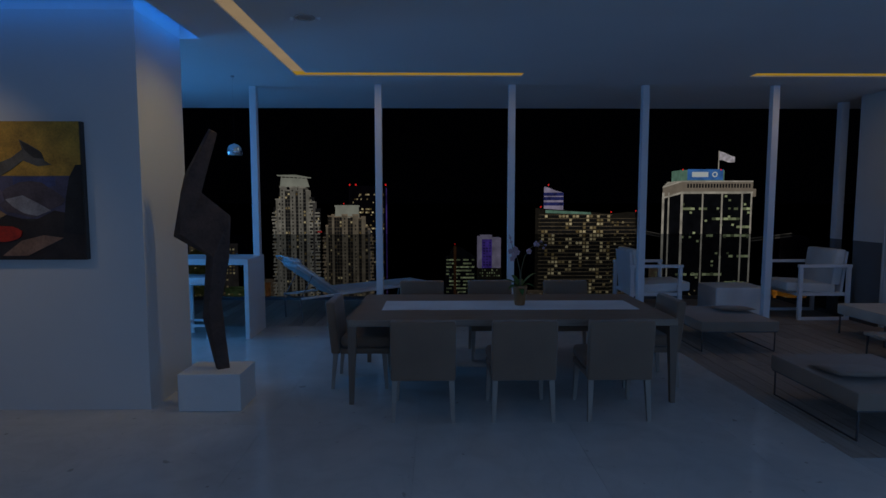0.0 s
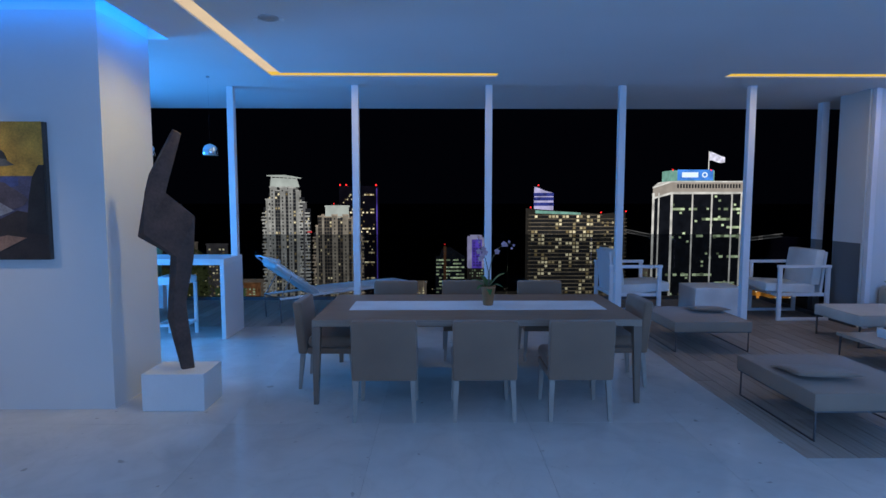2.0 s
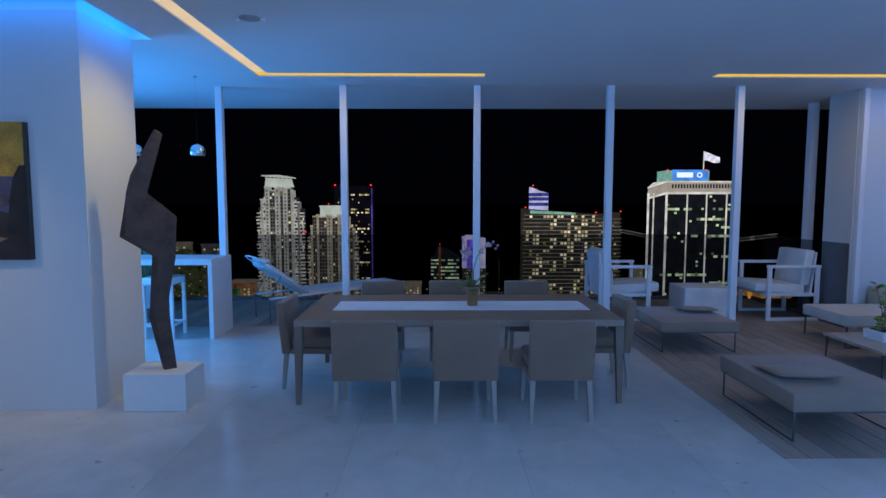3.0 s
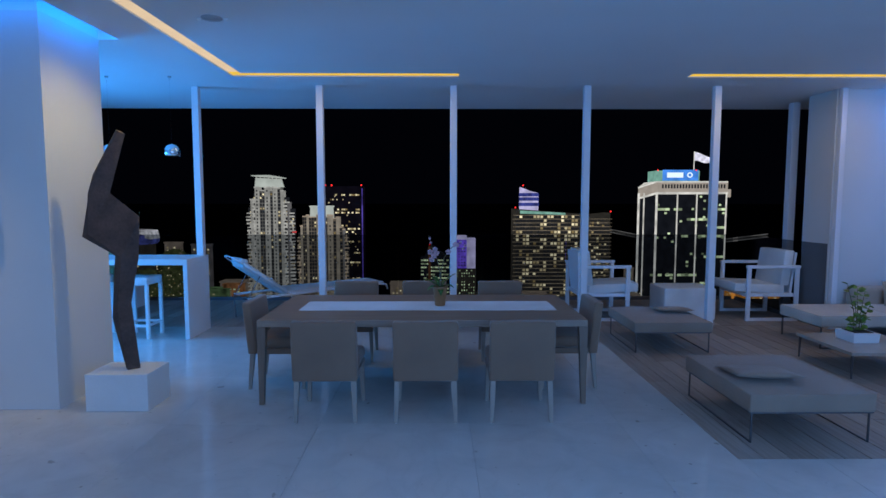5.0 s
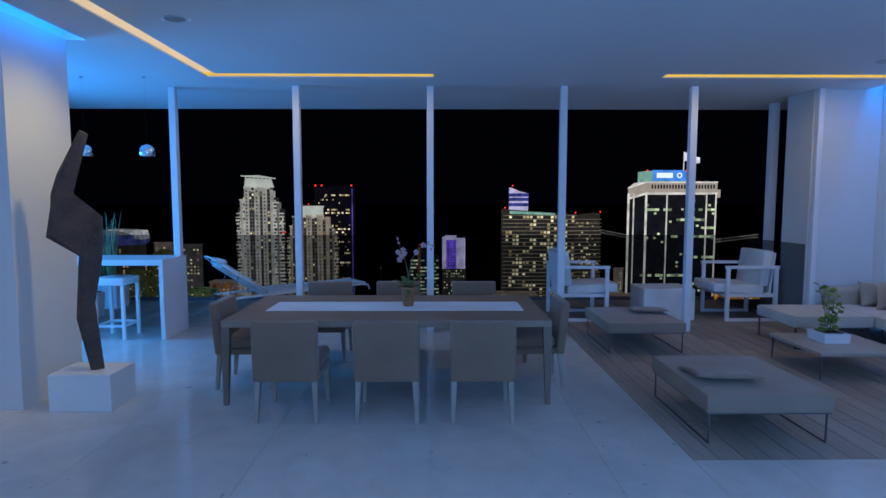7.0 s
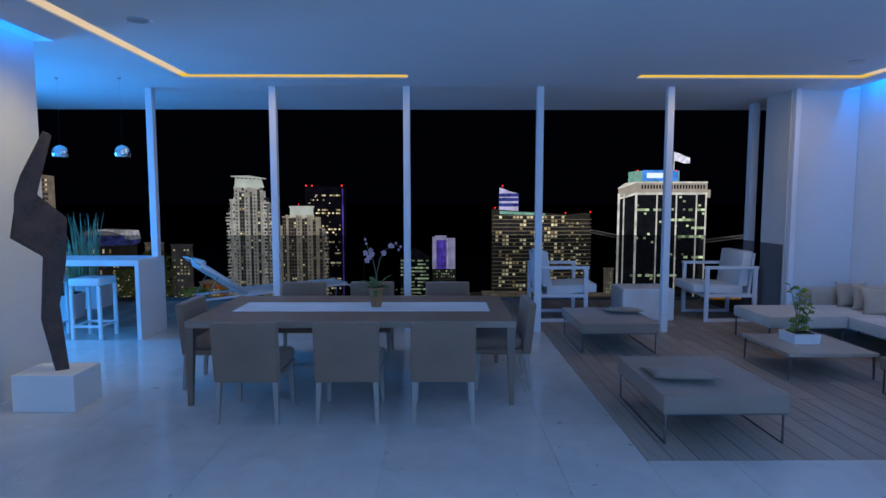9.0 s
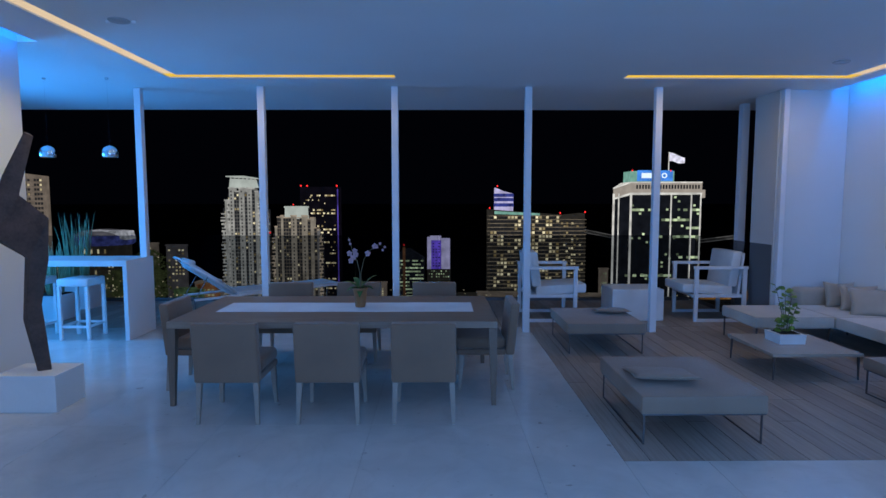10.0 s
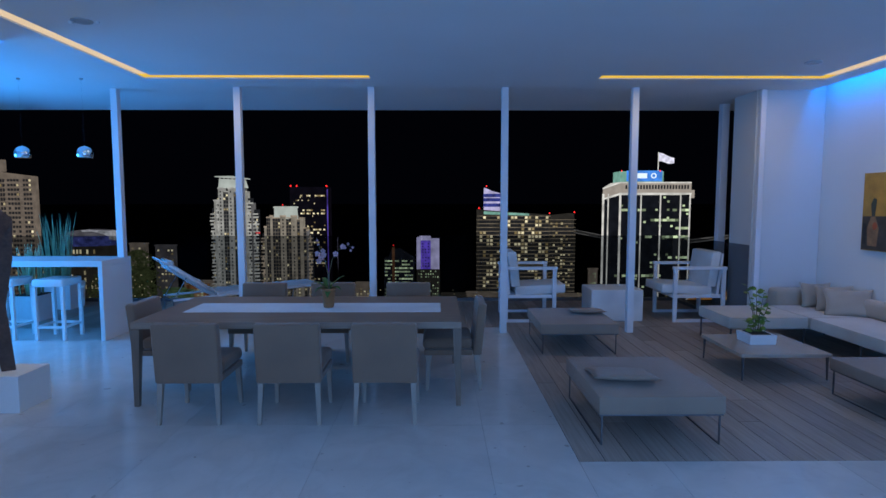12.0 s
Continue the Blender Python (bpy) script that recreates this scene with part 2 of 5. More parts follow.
LED_YELLOW = glow("led_yellow", (0.86, 0.55, 0.07), 0.95, 0.08, 3)
LED_CREAM = glow("led_cream", (0.78, 0.59, 0.39), 0.95, 0.06, 3)
LED_BLUE = glow("led_blue", (0.0, 0.25, 1.0), 1.5)
METAL_TRIM = mat("grey_fitting", (0.50, 0.50, 0.51), 0.4, 0.5, 0.1, 9, 80, 0.03)


# ---- building helpers ----
def box(bm, x0, x1, y0, y1, z0, z1, bev=0.0, seg=2):
    r = bmesh.ops.create_cube(bm, size=1.0, matrix=Matrix.Translation(((x0 + x1) / 2, (y0 + y1) / 2, (z0 + z1) / 2)) @ Matrix.Diagonal((x1 - x0, y1 - y0, z1 - z0, 1)))
    if bev:
        edges = list({e for v in r["verts"] for e in v.link_edges})
        bmesh.ops.bevel(bm, geom=edges, offset=bev, segments=seg, profile=0.5, affect="EDGES")
    return r["verts"]


def boxed(*a, **k):
    bm = bmesh.new()
    box(bm, *a, **k)
    return bm


def prism(bm, bottom, top):
    """A solid between two polygons of the same number of corners."""
    a, b = [bm.verts.new(v) for v in bottom], [bm.verts.new(v) for v in top]
    n = len(a)
    bm.faces.new(a[::-1])
    bm.faces.new(b)
    for i in range(n):
        bm.faces.new((a[i], a[(i + 1) % n], b[(i + 1) % n], b[i]))


def tube(bm, pts, r, n=8, r_end=None):
    pts = [Vector(p) for p in pts]
    rings = []
    for i, p in enumerate(pts):
        d = (pts[min(i + 1, len(pts) - 1)] - pts[max(i - 1, 0)]).normalized()
        side = d.cross(Vector((0, 0, 1)))
        side = side.normalized() if side.length > 1e-3 else Vector((1, 0, 0))
        up = side.cross(d)
        rad = r if r_end is None else r + (r_end - r) * i / (len(pts) - 1)
        rings.append([bm.verts.new(p + rad * (math.cos(a) * side + math.sin(a) * up)) for a in (2 * math.pi * k / n for k in range(n))])
    for a, b in zip(rings, rings[1:]):
        for k in range(n):
            bm.faces.new((a[k], a[(k + 1) % n], b[(k + 1) % n], b[k]))
    bm.faces.new(rings[0][::-1])
    bm.faces.new(rings[-1])


def lathe(bm, profile, n=24):
    """Turns (radius, z) pairs round the z axis."""
    rings = [[bm.verts.new((r * math.cos(2 * math.pi * k / n), r * math.sin(2 * math.pi * k / n), z)) for k in range(n)] for r, z in profile]
    for a, b in zip(rings, rings[1:]):
        for k in range(n):
            bm.faces.new((a[k], a[(k + 1) % n], b[(k + 1) % n], b[k]))
    bm.faces.new(rings[0][::-1])
    bm.faces.new(rings[-1])


def pillow_bm(w, h, t, n=12, pinch=0.25):
    """A stuffed pillow lying flat, w by h, with drawn-out corners."""
    bm = bmesh.new()
    grid = {}
    for s in (1, -1):
        for i in range(n + 1):
            for j in range(n + 1):
                u, v = 2 * i / n - 1, 2 * j / n - 1
                rim = i in (0, n) or j in (0, n)
                if rim and s < 0:
                    grid[s, i, j] = grid[1, i, j]
                    continue
                k = ((1 - u * u) * (1 - v * v)) ** 0.42
                su, sv = 1 - pinch * 0.25 * (1 - v * v) * abs(u) ** 6, 1 - pinch * 0.25 * (1 - u * u) * abs(v) ** 6
                ripple = 0.06 * noise.noise(Vector((u * 2.1, v * 2.1, s)))
                grid[s, i, j] = bm.verts.new((u * sv * w / 2 * su, v * su * h / 2 * sv, s * t / 2 * k * (1 + ripple * 3)))
    for s in (1, -1):
        for i in range(n):
            for j in range(n):
                q = [grid[s, i, j], grid[s, i + 1, j], grid[s, i + 1, j + 1], grid[s, i, j + 1]]
                bm.faces.new(q if s > 0 else q[::-1])
    return bm


def finish(bm, name, material, smooth=False):
    bmesh.ops.recalc_face_normals(bm, faces=bm.faces)
    me = bpy.data.meshes.new(name)
    bm.to_mesh(me)
    bm.free()
    me.materials.append(material)
    if smooth:
        for p in me.polygons:
            p.use_smooth = True
    return me


def part(name, bm, material, parent, label="", smooth=False):
    ob = new(name, finish(bm, name, material, smooth))
    ob.parent = parent
    if label:
        ob["label"] = label
    return ob


def thing(name, x, y, z, label, category, group="", rz=0):
    ob = new(name)
    ob.matrix_world = pose(x, y, z, 0, 0, rz)
    return tagged(ob, label, category, group)


def solid(name, bm, material, label, category, kind="", at=(0, 0, 0), smooth=False):
    ob = new(name, finish(bm, name, material, smooth))
    ob.location = at
    return tagged(ob, label, category, kind=kind)


def piece(name, mesh, parent, x, y, z):
    ob = new(name, mesh)
    ob.parent = parent
    ob.location = (x, y, z)
    return ob


# ---- structure: walls ----
CEIL = 3.31
WEST, EAST, SOUTH, NORTH = -6.2, 7.2, -3.2, 7.75
# rear wall out of view; its opening is added for the fill lamp
bm = bmesh.new()
for x0, x1, z0, z1 in ((WEST, -2.15, 0, 3.6), (6.95, EAST, 0, 3.6), (-2.15, 6.95, 0, 0.88), (-2.15, 6.95, 3.02, 3.6)):
    box(bm, x0, x1, SOUTH - 0.2, SOUTH, z0, z1)
solid("wall_south", bm, WALL, "plain white unseen rear wall with an opening added for a fill lamp", "wall", "structure")
# window added around the rear fill lamp, out of view
w1 = tagged(new("window_1"), "added wide window around a fill lamp in the unseen rear wall", "window", kind="structure")
for k in range(6):
    x = -2.15 + 9.1 * k / 5
    part("window_frame", boxed(x - 0.03 if k else x, x + 0.03 if k < 5 else x, SOUTH - 0.14, SOUTH - 0.08, 0.881, 3.019), POST, w1)
part("window_sill", boxed(-2.15, 6.95, SOUTH - 0.14, SOUTH + 0.03, 0.881, 0.90), POST, w1)
solid("wall_west", boxed(WEST - 0.2, WEST, SOUTH - 0.2, 9.4, 0, 3.6), WALL, "plain white wall beside the kitchen", "wall", "structure")
solid("wall_east", boxed(EAST, EAST + 0.2, SOUTH - 0.2, 8.6, 0, 3.6), WALL, "white wall washed by blue cove light", "wall", "structure")
solid("wall_alcove", boxed(6.25, EAST - 0.003, NORTH, 8.33, 0, CEIL - 0.001), WALL, "white end wall behind the corner sofa", "wall", "structure")
solid("wall_painting", boxed(WEST, -2.435, 4.70, 5.52, 0, CEIL - 0.001), WALL, "white wall pier carrying a large painting", "wall", "structure")

# ---- structure: ceiling with its light slots and coves ----
SLOTS = [(-1.715, -1.565, -2.0, 7.07), (-1.565, 1.06, 6.90, 7.07), (3.88, 6.72, 6.89, 7.07), (6.54, 6.72, -2.0, 6.89),
         (6.98, EAST, SOUTH, NORTH), (WEST, -2.435, 4.46, 4.70), (-2.435, -2.24, 4.46, 5.52)]


def ceiling_bm():
    xs = sorted({WEST, EAST} | {v for s in SLOTS for v in s[:2]})
    ys = sorted({SOUTH, 9.45} | {v for s in SLOTS for v in s[2:]})
    bm = bmesh.new()
    for x0, x1 in zip(xs, xs[1:]):
        for y0, y1 in zip(ys, ys[1:]):
            cx, cy = (x0 + x1) / 2, (y0 + y1) / 2
            if any(a < cx < b and c < cy < d for a, b, c, d in SLOTS):
                continue
            box(bm, x0, x1, y0, y1, CEIL, CEIL + 0.22)
    bmesh.ops.remove_doubles(bm, verts=bm.verts, dist=1e-4)
    seen = {}
    for f in bm.faces:
        seen.setdefault(tuple(round(c, 3) for c in f.calc_center_median()), []).append(f)
    bmesh.ops.delete(bm, geom=[f for fs in seen.values() if len(fs) > 1 for f in fs], context="FACES")
    return bm


solid("ceiling", ceiling_bm(), CEILING, "smooth white ceiling with recessed light slots", "ceiling", "structure")
solid("ceiling_slab", boxed(WEST - 0.2, EAST + 0.2, SOUTH - 0.2, 9.44, CEIL + 0.23, CEIL + 0.4), CEILING, "concrete slab above the ceiling", "ceiling", "structure")


def light_strip(runs, label):
    x, y = runs[0][0], runs[0][2]
    t = thing("led_strip", x, y, CEIL + 0.012, label, "strip light", "recessed ceiling strips")
    for i, (x0, x1, y0, y1, m) in enumerate(runs):
        part("diffuser", boxed(x0 + 0.004 - x, x1 - 0.004 - x, y0 + 0.004 - y, y1 - 0.004 - y, 0, 0.02), m, t)
    bm = bmesh.new()
    for x0, x1, y0, y1, m in runs:
        box(bm, x0 + 0.002 - x, x1 - 0.002 - x, y0 + 0.002 - y, y1 - 0.002 - y, 0.021, 0.2)
    part("housing", bm, METAL_TRIM, t)


light_strip([(-1.715, -1.565, -2.0, 6.89, LED_CREAM), (-1.715, 1.06, 6.90, 7.07, LED_YELLOW)], "warm L-shaped light strip recessed in the ceiling")
light_strip([(6.54, 6.72, -2.0, 6.88, LED_CREAM), (3.88, 6.72, 6.89, 7.07, LED_YELLOW)], "warm yellow corner light strip recessed in the ceiling")


def cove_led(x0, x1, y0, y1):
    t = thing("cove_led", x0, y0, CEIL + 0.15, "blue cove light strip hidden above the wall", "strip light", "blue cove strips")
    part("diffuser", boxed(0, x1 - x0, 0, y1 - y0, 0, 0.015), LED_BLUE, t)
    part("channel", boxed(-0.004, x1 - x0 + 0.004, -0.004, y1 - y0 + 0.004, 0.016, 0.04), METAL_TRIM, t)


cove_led(6.985, 7.0, -2.8, 7.6)
cove_led(-6.0, -2.6, 4.465, 4.48)
cove_led(-2.26, -2.245, 4.6, 5.5)


# ---- structure: posts, balustrade ----
def post(x, y, w=0.1, z=0.0):
    solid("window_post", boxed(-w / 2, w / 2, -w / 2, w / 2, 0, CEIL - 0.001 - z, bev=0.006), POST, "slender white metal post between floor and ceiling", "post", "structure", at=(x, y, z))["group"] = "window posts"


post(-2.452, 7.72, 0.09, 1.041)
for x in (-0.765, 1.01, 2.79, 4.53):
    post(x, 7.6, 0.09)
post(6.37, 8.86, 0.115)
post(6.305, 7.70, 0.075)


def glass_panel(x0, y0, x1, y1):
    length, turn = math.hypot(x1 - x0, y1 - y0), math.degrees(math.atan2(y1 - y0, x1 - x0))
    t = thing("balustrade_panel", x0, y0, 0, "smoked glass balustrade panel at the terrace edge", "balustrade", "glass balustrade", turn)
    pane = part("pane", boxed(0.001, length - 0.001, -0.006, 0.006, 0.06, 1.19), GLASS, t)
    pane.visible_shadow = False
    part("shoe", boxed(0, length, -0.03, 0.03, -0.02, 0.06, bev=0.004), STEEL, t)


for k in range(8):
    glass_panel(-6.0 + k * 1.52, 10.12, -6.0 + (k + 1) * 1.52 - 0.002, 10.12)
glass_panel(6.235, 7.76, 6.235, 8.92)
glass_panel(6.235, 8.93, 6.235, 10.09)


# ---- dining set ----
def dining_chair():
    t = thing("dining_chair", 0, 0, 0, "low-backed taupe upholstered dining chair on silvery tapered legs", "chair", "dining chairs round the table")
    bm = bmesh.new()  # back at y = 0, seat towards +y
    box(bm, -0.26, 0.26, 0.0, 0.085, 0.338, 0.84, bev=0.018, seg=3)
    for v in bm.verts:
        v.co.y -= 0.05 * max(0, (v.co.z - 0.45)) / 0.4
        v.co.z -= 0.012 * (v.co.x / 0.26) ** 2 * (v.co.z > 0.6)
    part("backrest", bm, CHAIR_CLOTH, t, smooth=True)
    part("seat_rail", boxed(-0.255, 0.255, 0.086, 0.545, 0.338, 0.392, bev=0.010), CHAIR_CLOTH, t)
    bm = bmesh.new()
    box(bm, -0.258, 0.258, 0.088, 0.56, 0.393, 0.505, bev=0.045, seg=4)
    part("seat", bm, CHAIR_CLOTH, t, "softly padded seat cushion", True)
    for sx in (-1, 1):
        for y, lean in ((0.04, -0.03), (0.50, 0.02)):
            bm = bmesh.new()
            x = sx * 0.228
            a, b = 0.022, 0.014
            prism(bm, [(x + sx * 0.012 + i * b, y + lean + j * b, 0) for i, j in ((-1, -1), (1, -1), (1, 1), (-1, 1))],
                  [(x + i * a, y + j * a, 0.337) for i, j in ((-1, -1), (1, -1), (1, 1), (-1, 1))])
            part("leg", bm, CHAIR_LEG, t)
    return t


TX0, TX1, TY0, TY1 = -0.765, 2.10, 4.78, 6.13
first = dining_chair()
first.matrix_basis = pose(-0.105, 4.37, 0)
for x, y, rz in ((0.70, 4.37, 0.4), (1.47, 4.37, -0.5), (-0.17, 6.64, 180), (0.64, 6.66, 180.5), (1.54, 6.64, 179.6), (-0.99, 5.45, -90), (2.31, 5.45, 90)):
    copy_thing(first, pose(x, y, 0, 0, 0, rz))

t = thing("dining_table", 0, 0, 0, "long grey-stained oak dining table with square legs", "table")
part("tabletop", boxed(TX0, TX1, TY0, TY1, 0.69, 0.75, bev=0.005), TABLE_WOOD, t)
for x, sx in ((TX0, 1), (TX1, -1)):
    for y, sy in ((TY0, 1), (TY1, -1)):
        bm = bmesh.new()
        a, b = 0.074, 0.044
        prism(bm, [(x + sx * i * b, y + sy * j * b, 0) for i, j in ((0.1, 0.1), (1, 0.1), (1, 1), (0.1, 1))],
              [(x + sx * i * a, y + sy * j * a, 0.689) for i, j in ((0, 0), (1, 0), (1, 1), (0, 1))])
        part("leg", bm, TABLE_LEG, t)
solid("table_runner", boxed(-0.51, 1.92, 5.22, 5.69, 0.751, 0.755, bev=0.001), RUNNER, "plain white cloth runner lying along the table", "table runner")


def leaf_blade(bm, base, tip, width, droop, n=7):
    base, tip = Vector(base), Vector(tip)
    d = tip - base
    side = d.cross(Vector((0, 0, 1))).normalized()
    rows = []
    for i in range(n + 1):
        s = i / n
        c = base + d * s + Vector((0, 0, droop * 4 * s * (1 - s)))
        w = width * math.sin(math.pi * min(1, 0.12 + 0.88 * s)) ** 0.7 * 0.5
        rows.append((bm.verts.new(c - side * w), bm.verts.new(c + Vector((0, 0, -w * 0.35))), bm.verts.new(c + side * w)))
    for a, b in zip(rows, rows[1:]):
        bm.faces.new((a[0], a[1], b[1], b[0]))
        bm.faces.new((a[1], a[2], b[2], b[1]))


def orchid(x, y, z):
    t = thing("orchid", x, y, z, "pink orchid in a brown pot on the table runner", "plant")
    bm = bmesh.new()
    lathe(bm, [(0.046, 0), (0.050, 0.01), (0.068, 0.165), (0.074, 0.17), (0.074, 0.192), (0.064, 0.192), (0.060, 0.17)], 20)
    part("pot", bm, TERRACOTTA, t, "slightly flared brown clay pot", True)
    bm = bmesh.new()
    lathe(bm, [(0.054, 0.165), (0.054, 0.178)], 16)
    part("soil", bm, SOIL, t)
    for a, r, h in ((8, 0.17, 0.13), (172, 0.18, 0.06), (80, 0.12, 0.05), (215, 0.15, -0.02), (335, 0.15, 0.0), (275, 0.11, -0.07), (130, 0.12, 0.10)):
        bm = bmesh.new()
        c, s = math.cos(radians(a)), math.sin(radians(a))
        leaf_blade(bm, (0.01 * c, 0.01 * s, 0.18), (r * c, r * s, 0.18 + h), 0.062, 0.035)
        part("leaf", bm, LEAF, t)
    stems = [[(0.0, 0, 0.18), (0.0, 0, 0.33), (-0.03, 0.01, 0.46), (-0.07, 0.0, 0.54), (-0.085, 0, 0.61), (-0.11, 0, 0.69)],
             [(0.01, 0, 0.18), (0.01, 0, 0.34), (0.04, 0, 0.47), (0.09, 0, 0.55), (0.17, 0, 0.615), (0.25, 0, 0.59)]]
    for pts in stems:
        bm = bmesh.new()
        tube(bm, pts, 0.005, 6, 0.0025)
        part("stem", bm, STEM, t)
    rnd = random.Random(5)
    spots = [(-0.06, -0.01, 0.49), (-0.095, -0.02, 0.53), (-0.035, -0.02, 0.52), (-0.08, -0.03, 0.46), (-0.05, 0.01, 0.55), (0.08, -0.02, 0.53), (0.15, -0.01, 0.60),
             (0.20, 0.0, 0.625), (0.245, 0, 0.59), (-0.10, 0, 0.66), (0.175, -0.02, 0.59), (-0.09, 0, 0.62), (0.225, 0, 0.56)]
    for i, p in enumerate(spots):
        size = 0.032 if i < 7 else 0.015
        bm = bmesh.new()
        for k in range(5):
            a = radians(90 + 72 * k + rnd.uniform(-8, 8))
            tip = Vector((math.cos(a) * size, -0.012, math.sin(a) * size))
            side = Vector((-math.sin(a), 0, math.cos(a))) * size * 0.45
            vs = [bm.verts.new(Vector(p) + q) for q in (Vector((0, -0.004, 0)), tip * 0.55 - side, tip, tip * 0.55 + side)]
            bm.faces.new(vs)
        lip = bmesh.new()
        bmesh.ops.create_icosphere(lip, subdivisions=1, radius=size * 0.22, matrix=Matrix.Translation(Vector(p) + Vector((0, -0.012, -0.006))))
        f = part("flower", bm, PETAL, t)
        part("lip", lip, CHAIR_LEG, f)


orchid(0.82, 5.45, 0.756)


# ---- sculpture on its plinth ----
solid("sculpture_plinth", boxed(-2.175, -1.65, 4.64, 5.03, 0, 0.32, bev=0.004), PLINTH, "low white square plinth under the sculpture", "plinth")


def sculpture():
    bm = bmesh.new()
    levels = [((-0.057, 0.0), (0.066, 0.0), 0.05, 0.30), ((-0.158, 0.45), (0.01, 0.58), 0.07, 0.50), ((-0.11, 1.0), (0.09, 0.97), 0.07, 0.45),
              ((-0.385, 1.16), (0.115, 1.34), 0.06, 0.16), ((-0.31, 1.53), (-0.13, 1.54), 0.07, 0.20), ((-0.265, 1.70), (-0.095, 1.66), 0.06, 0.30), ((-0.05, 2.08), (0.022, 2.04), 0.03, 0.4)]
    rows = []
    for (xl, zl), (xr, zr), d, s in levels:
        xm, zm = xl + (xr - xl) * s, zl + (zr - zl) * s
        rows.append([bm.verts.new(v) for v in ((xl, 0.0, zl), (xm, -d, zm), (xr, 0.01, zr), (xm, d, zm))])
    for a, b in zip(rows, rows[1:]):
        for k in range(4):
            bm.faces.new((a[k], a[(k + 1) % 4], b[(k + 1) % 4], b[k]))
    bm.faces.new(rows[0][::-1])
    bm.faces.new(rows[-1])
    bmesh.ops.scale(bm, vec=(0.99, 1, 0.99), verts=bm.verts)
    bmesh.ops.triangulate(bm, faces=bm.faces)
    bmesh.ops.bevel(bm, geom=list(bm.edges), offset=0.004, segments=1, affect="EDGES")
    return bm


solid("abstract_sculpture", sculpture(), BRONZE, "tall angular dark bronze abstract sculpture on a white plinth", "sculpture", at=(-1.865, 4.82, 0.32))


# ---- paintings ----
def painting(name, m, w, h, label, ground, patches, group=""):
    t = new(name)
    t.matrix_world = m  # x across, y up, z towards the viewer
    tagged(t, label, "painting", group)
    part("canvas", boxed(0, w, 0, h, -0.045, 0, bev=0.004), mat("canvas_" + ground[0], ground[1], 0.7, 0, 0.35, 5, 90, 0.4), t)
    for i, (nm, color, pts) in enumerate(patches):
        bm = bmesh.new()
        z = 0.0012 + 0.0009 * i
        prism(bm, [(x * w, y * h, 0.0) for x, y in pts], [(x * w, y * h, z) for x, y in pts])
        part("paint_patch", bm, mat("paint_" + nm, color, 0.6, 0, 0.5, 7, 60, 0.4), t)


def ring(cx, cy, rx, ry, n=18, wob=0.12, seed=0):
    rnd = random.Random(seed)
    return [(cx + rx * (1 + rnd.uniform(-wob, wob)) * math.cos(2 * math.pi * k / n), cy + ry * (1 + rnd.uniform(-wob, wob)) * math.sin(2 * math.pi * k / n)) for k in range(n)]


painting("large_painting", Matrix.Translation((-4.015, 4.65, 1.29)) @ pose(0, 0, 0, 90, 0, 0), 1.14, 1.125, "large ochre and dark abstract canvas on the white wall", ("umber", (0.05, 0.045, 0.04)), [
    ("ochre", (0.52, 0.27, 0.04), [(0.0, 0.60), (0.985, 0.60), (0.985, 1.0), (0.0, 1.0)]),
    ("slate", (0.085, 0.08, 0.13), [(0.0, 0.30), (0.99, 0.30), (0.99, 0.61), (0.0, 0.61)]),
    ("brown", (0.035, 0.025, 0.022), [(0.0, 0.0), (0.995, 0.0), (0.995, 0.32), (0.78, 0.36), (0.62, 0.28), (0.40, 0.34), (0.2, 0.30), (0.0, 0.36)]),
    ("blue", (0.06, 0.08, 0.19), [(0.50, 0.52), (0.62, 0.50), (0.80, 0.54), (0.80, 0.60), (0.50, 0.60)]),
    ("dusk", (0.10, 0.075, 0.085), ring(0.62, 0.44, 0.22, 0.12, 16, 0.2, 6)),
    ("dark", (0.02, 0.02, 0.02), [(0.84, 0.20), (0.99, 0.18), (0.99, 0.69), (0.95, 0.69), (0.90, 0.60), (0.87, 0.45)]),
    ("olive", (0.11, 0.10, 0.085), [(0.26, 0.66), (0.40, 0.70), (0.50, 0.74), (0.58, 0.80), (0.56, 0.87), (0.62, 0.84), (0.70, 0.79), (0.73, 0.72), (0.78, 0.69), (0.68, 0.68), (0.58, 0.72), (0.50, 0.66), (0.40, 0.60), (0.28, 0.58)]),
    ("shadow", (0.03, 0.03, 0.03), [(0.57, 0.86), (0.63, 0.83), (0.71, 0.78), (0.73, 0.73), (0.66, 0.74), (0.60, 0.79)]),
    ("grey", (0.30, 0.28, 0.28), [(0.44, 0.44), (0.56, 0.47), (0.66, 0.42), (0.76, 0.36), (0.66, 0.32), (0.57, 0.34), (0.50, 0.38)]),
    ("plum", (0.13, 0.10, 0.13), ring(0.34, 0.46, 0.10, 0.07, 14, 0.15, 3)),
    ("flesh", (0.30, 0.16, 0.10), [(0.40, 0.03), (0.58, 0.03), (0.72, 0.10), (0.84, 0.16), (0.70, 0.18), (0.54, 0.14)]),
    ("red", (0.50, 0.03, 0.015), ring(0.40, 0.19, 0.15, 0.06, 18, 0.06, 1)),
    ("sand", (0.36, 0.20, 0.09), [(0.20, 0.30), (0.34, 0.27), (0.44, 0.33), (0.34, 0.40), (0.22, 0.40)])])
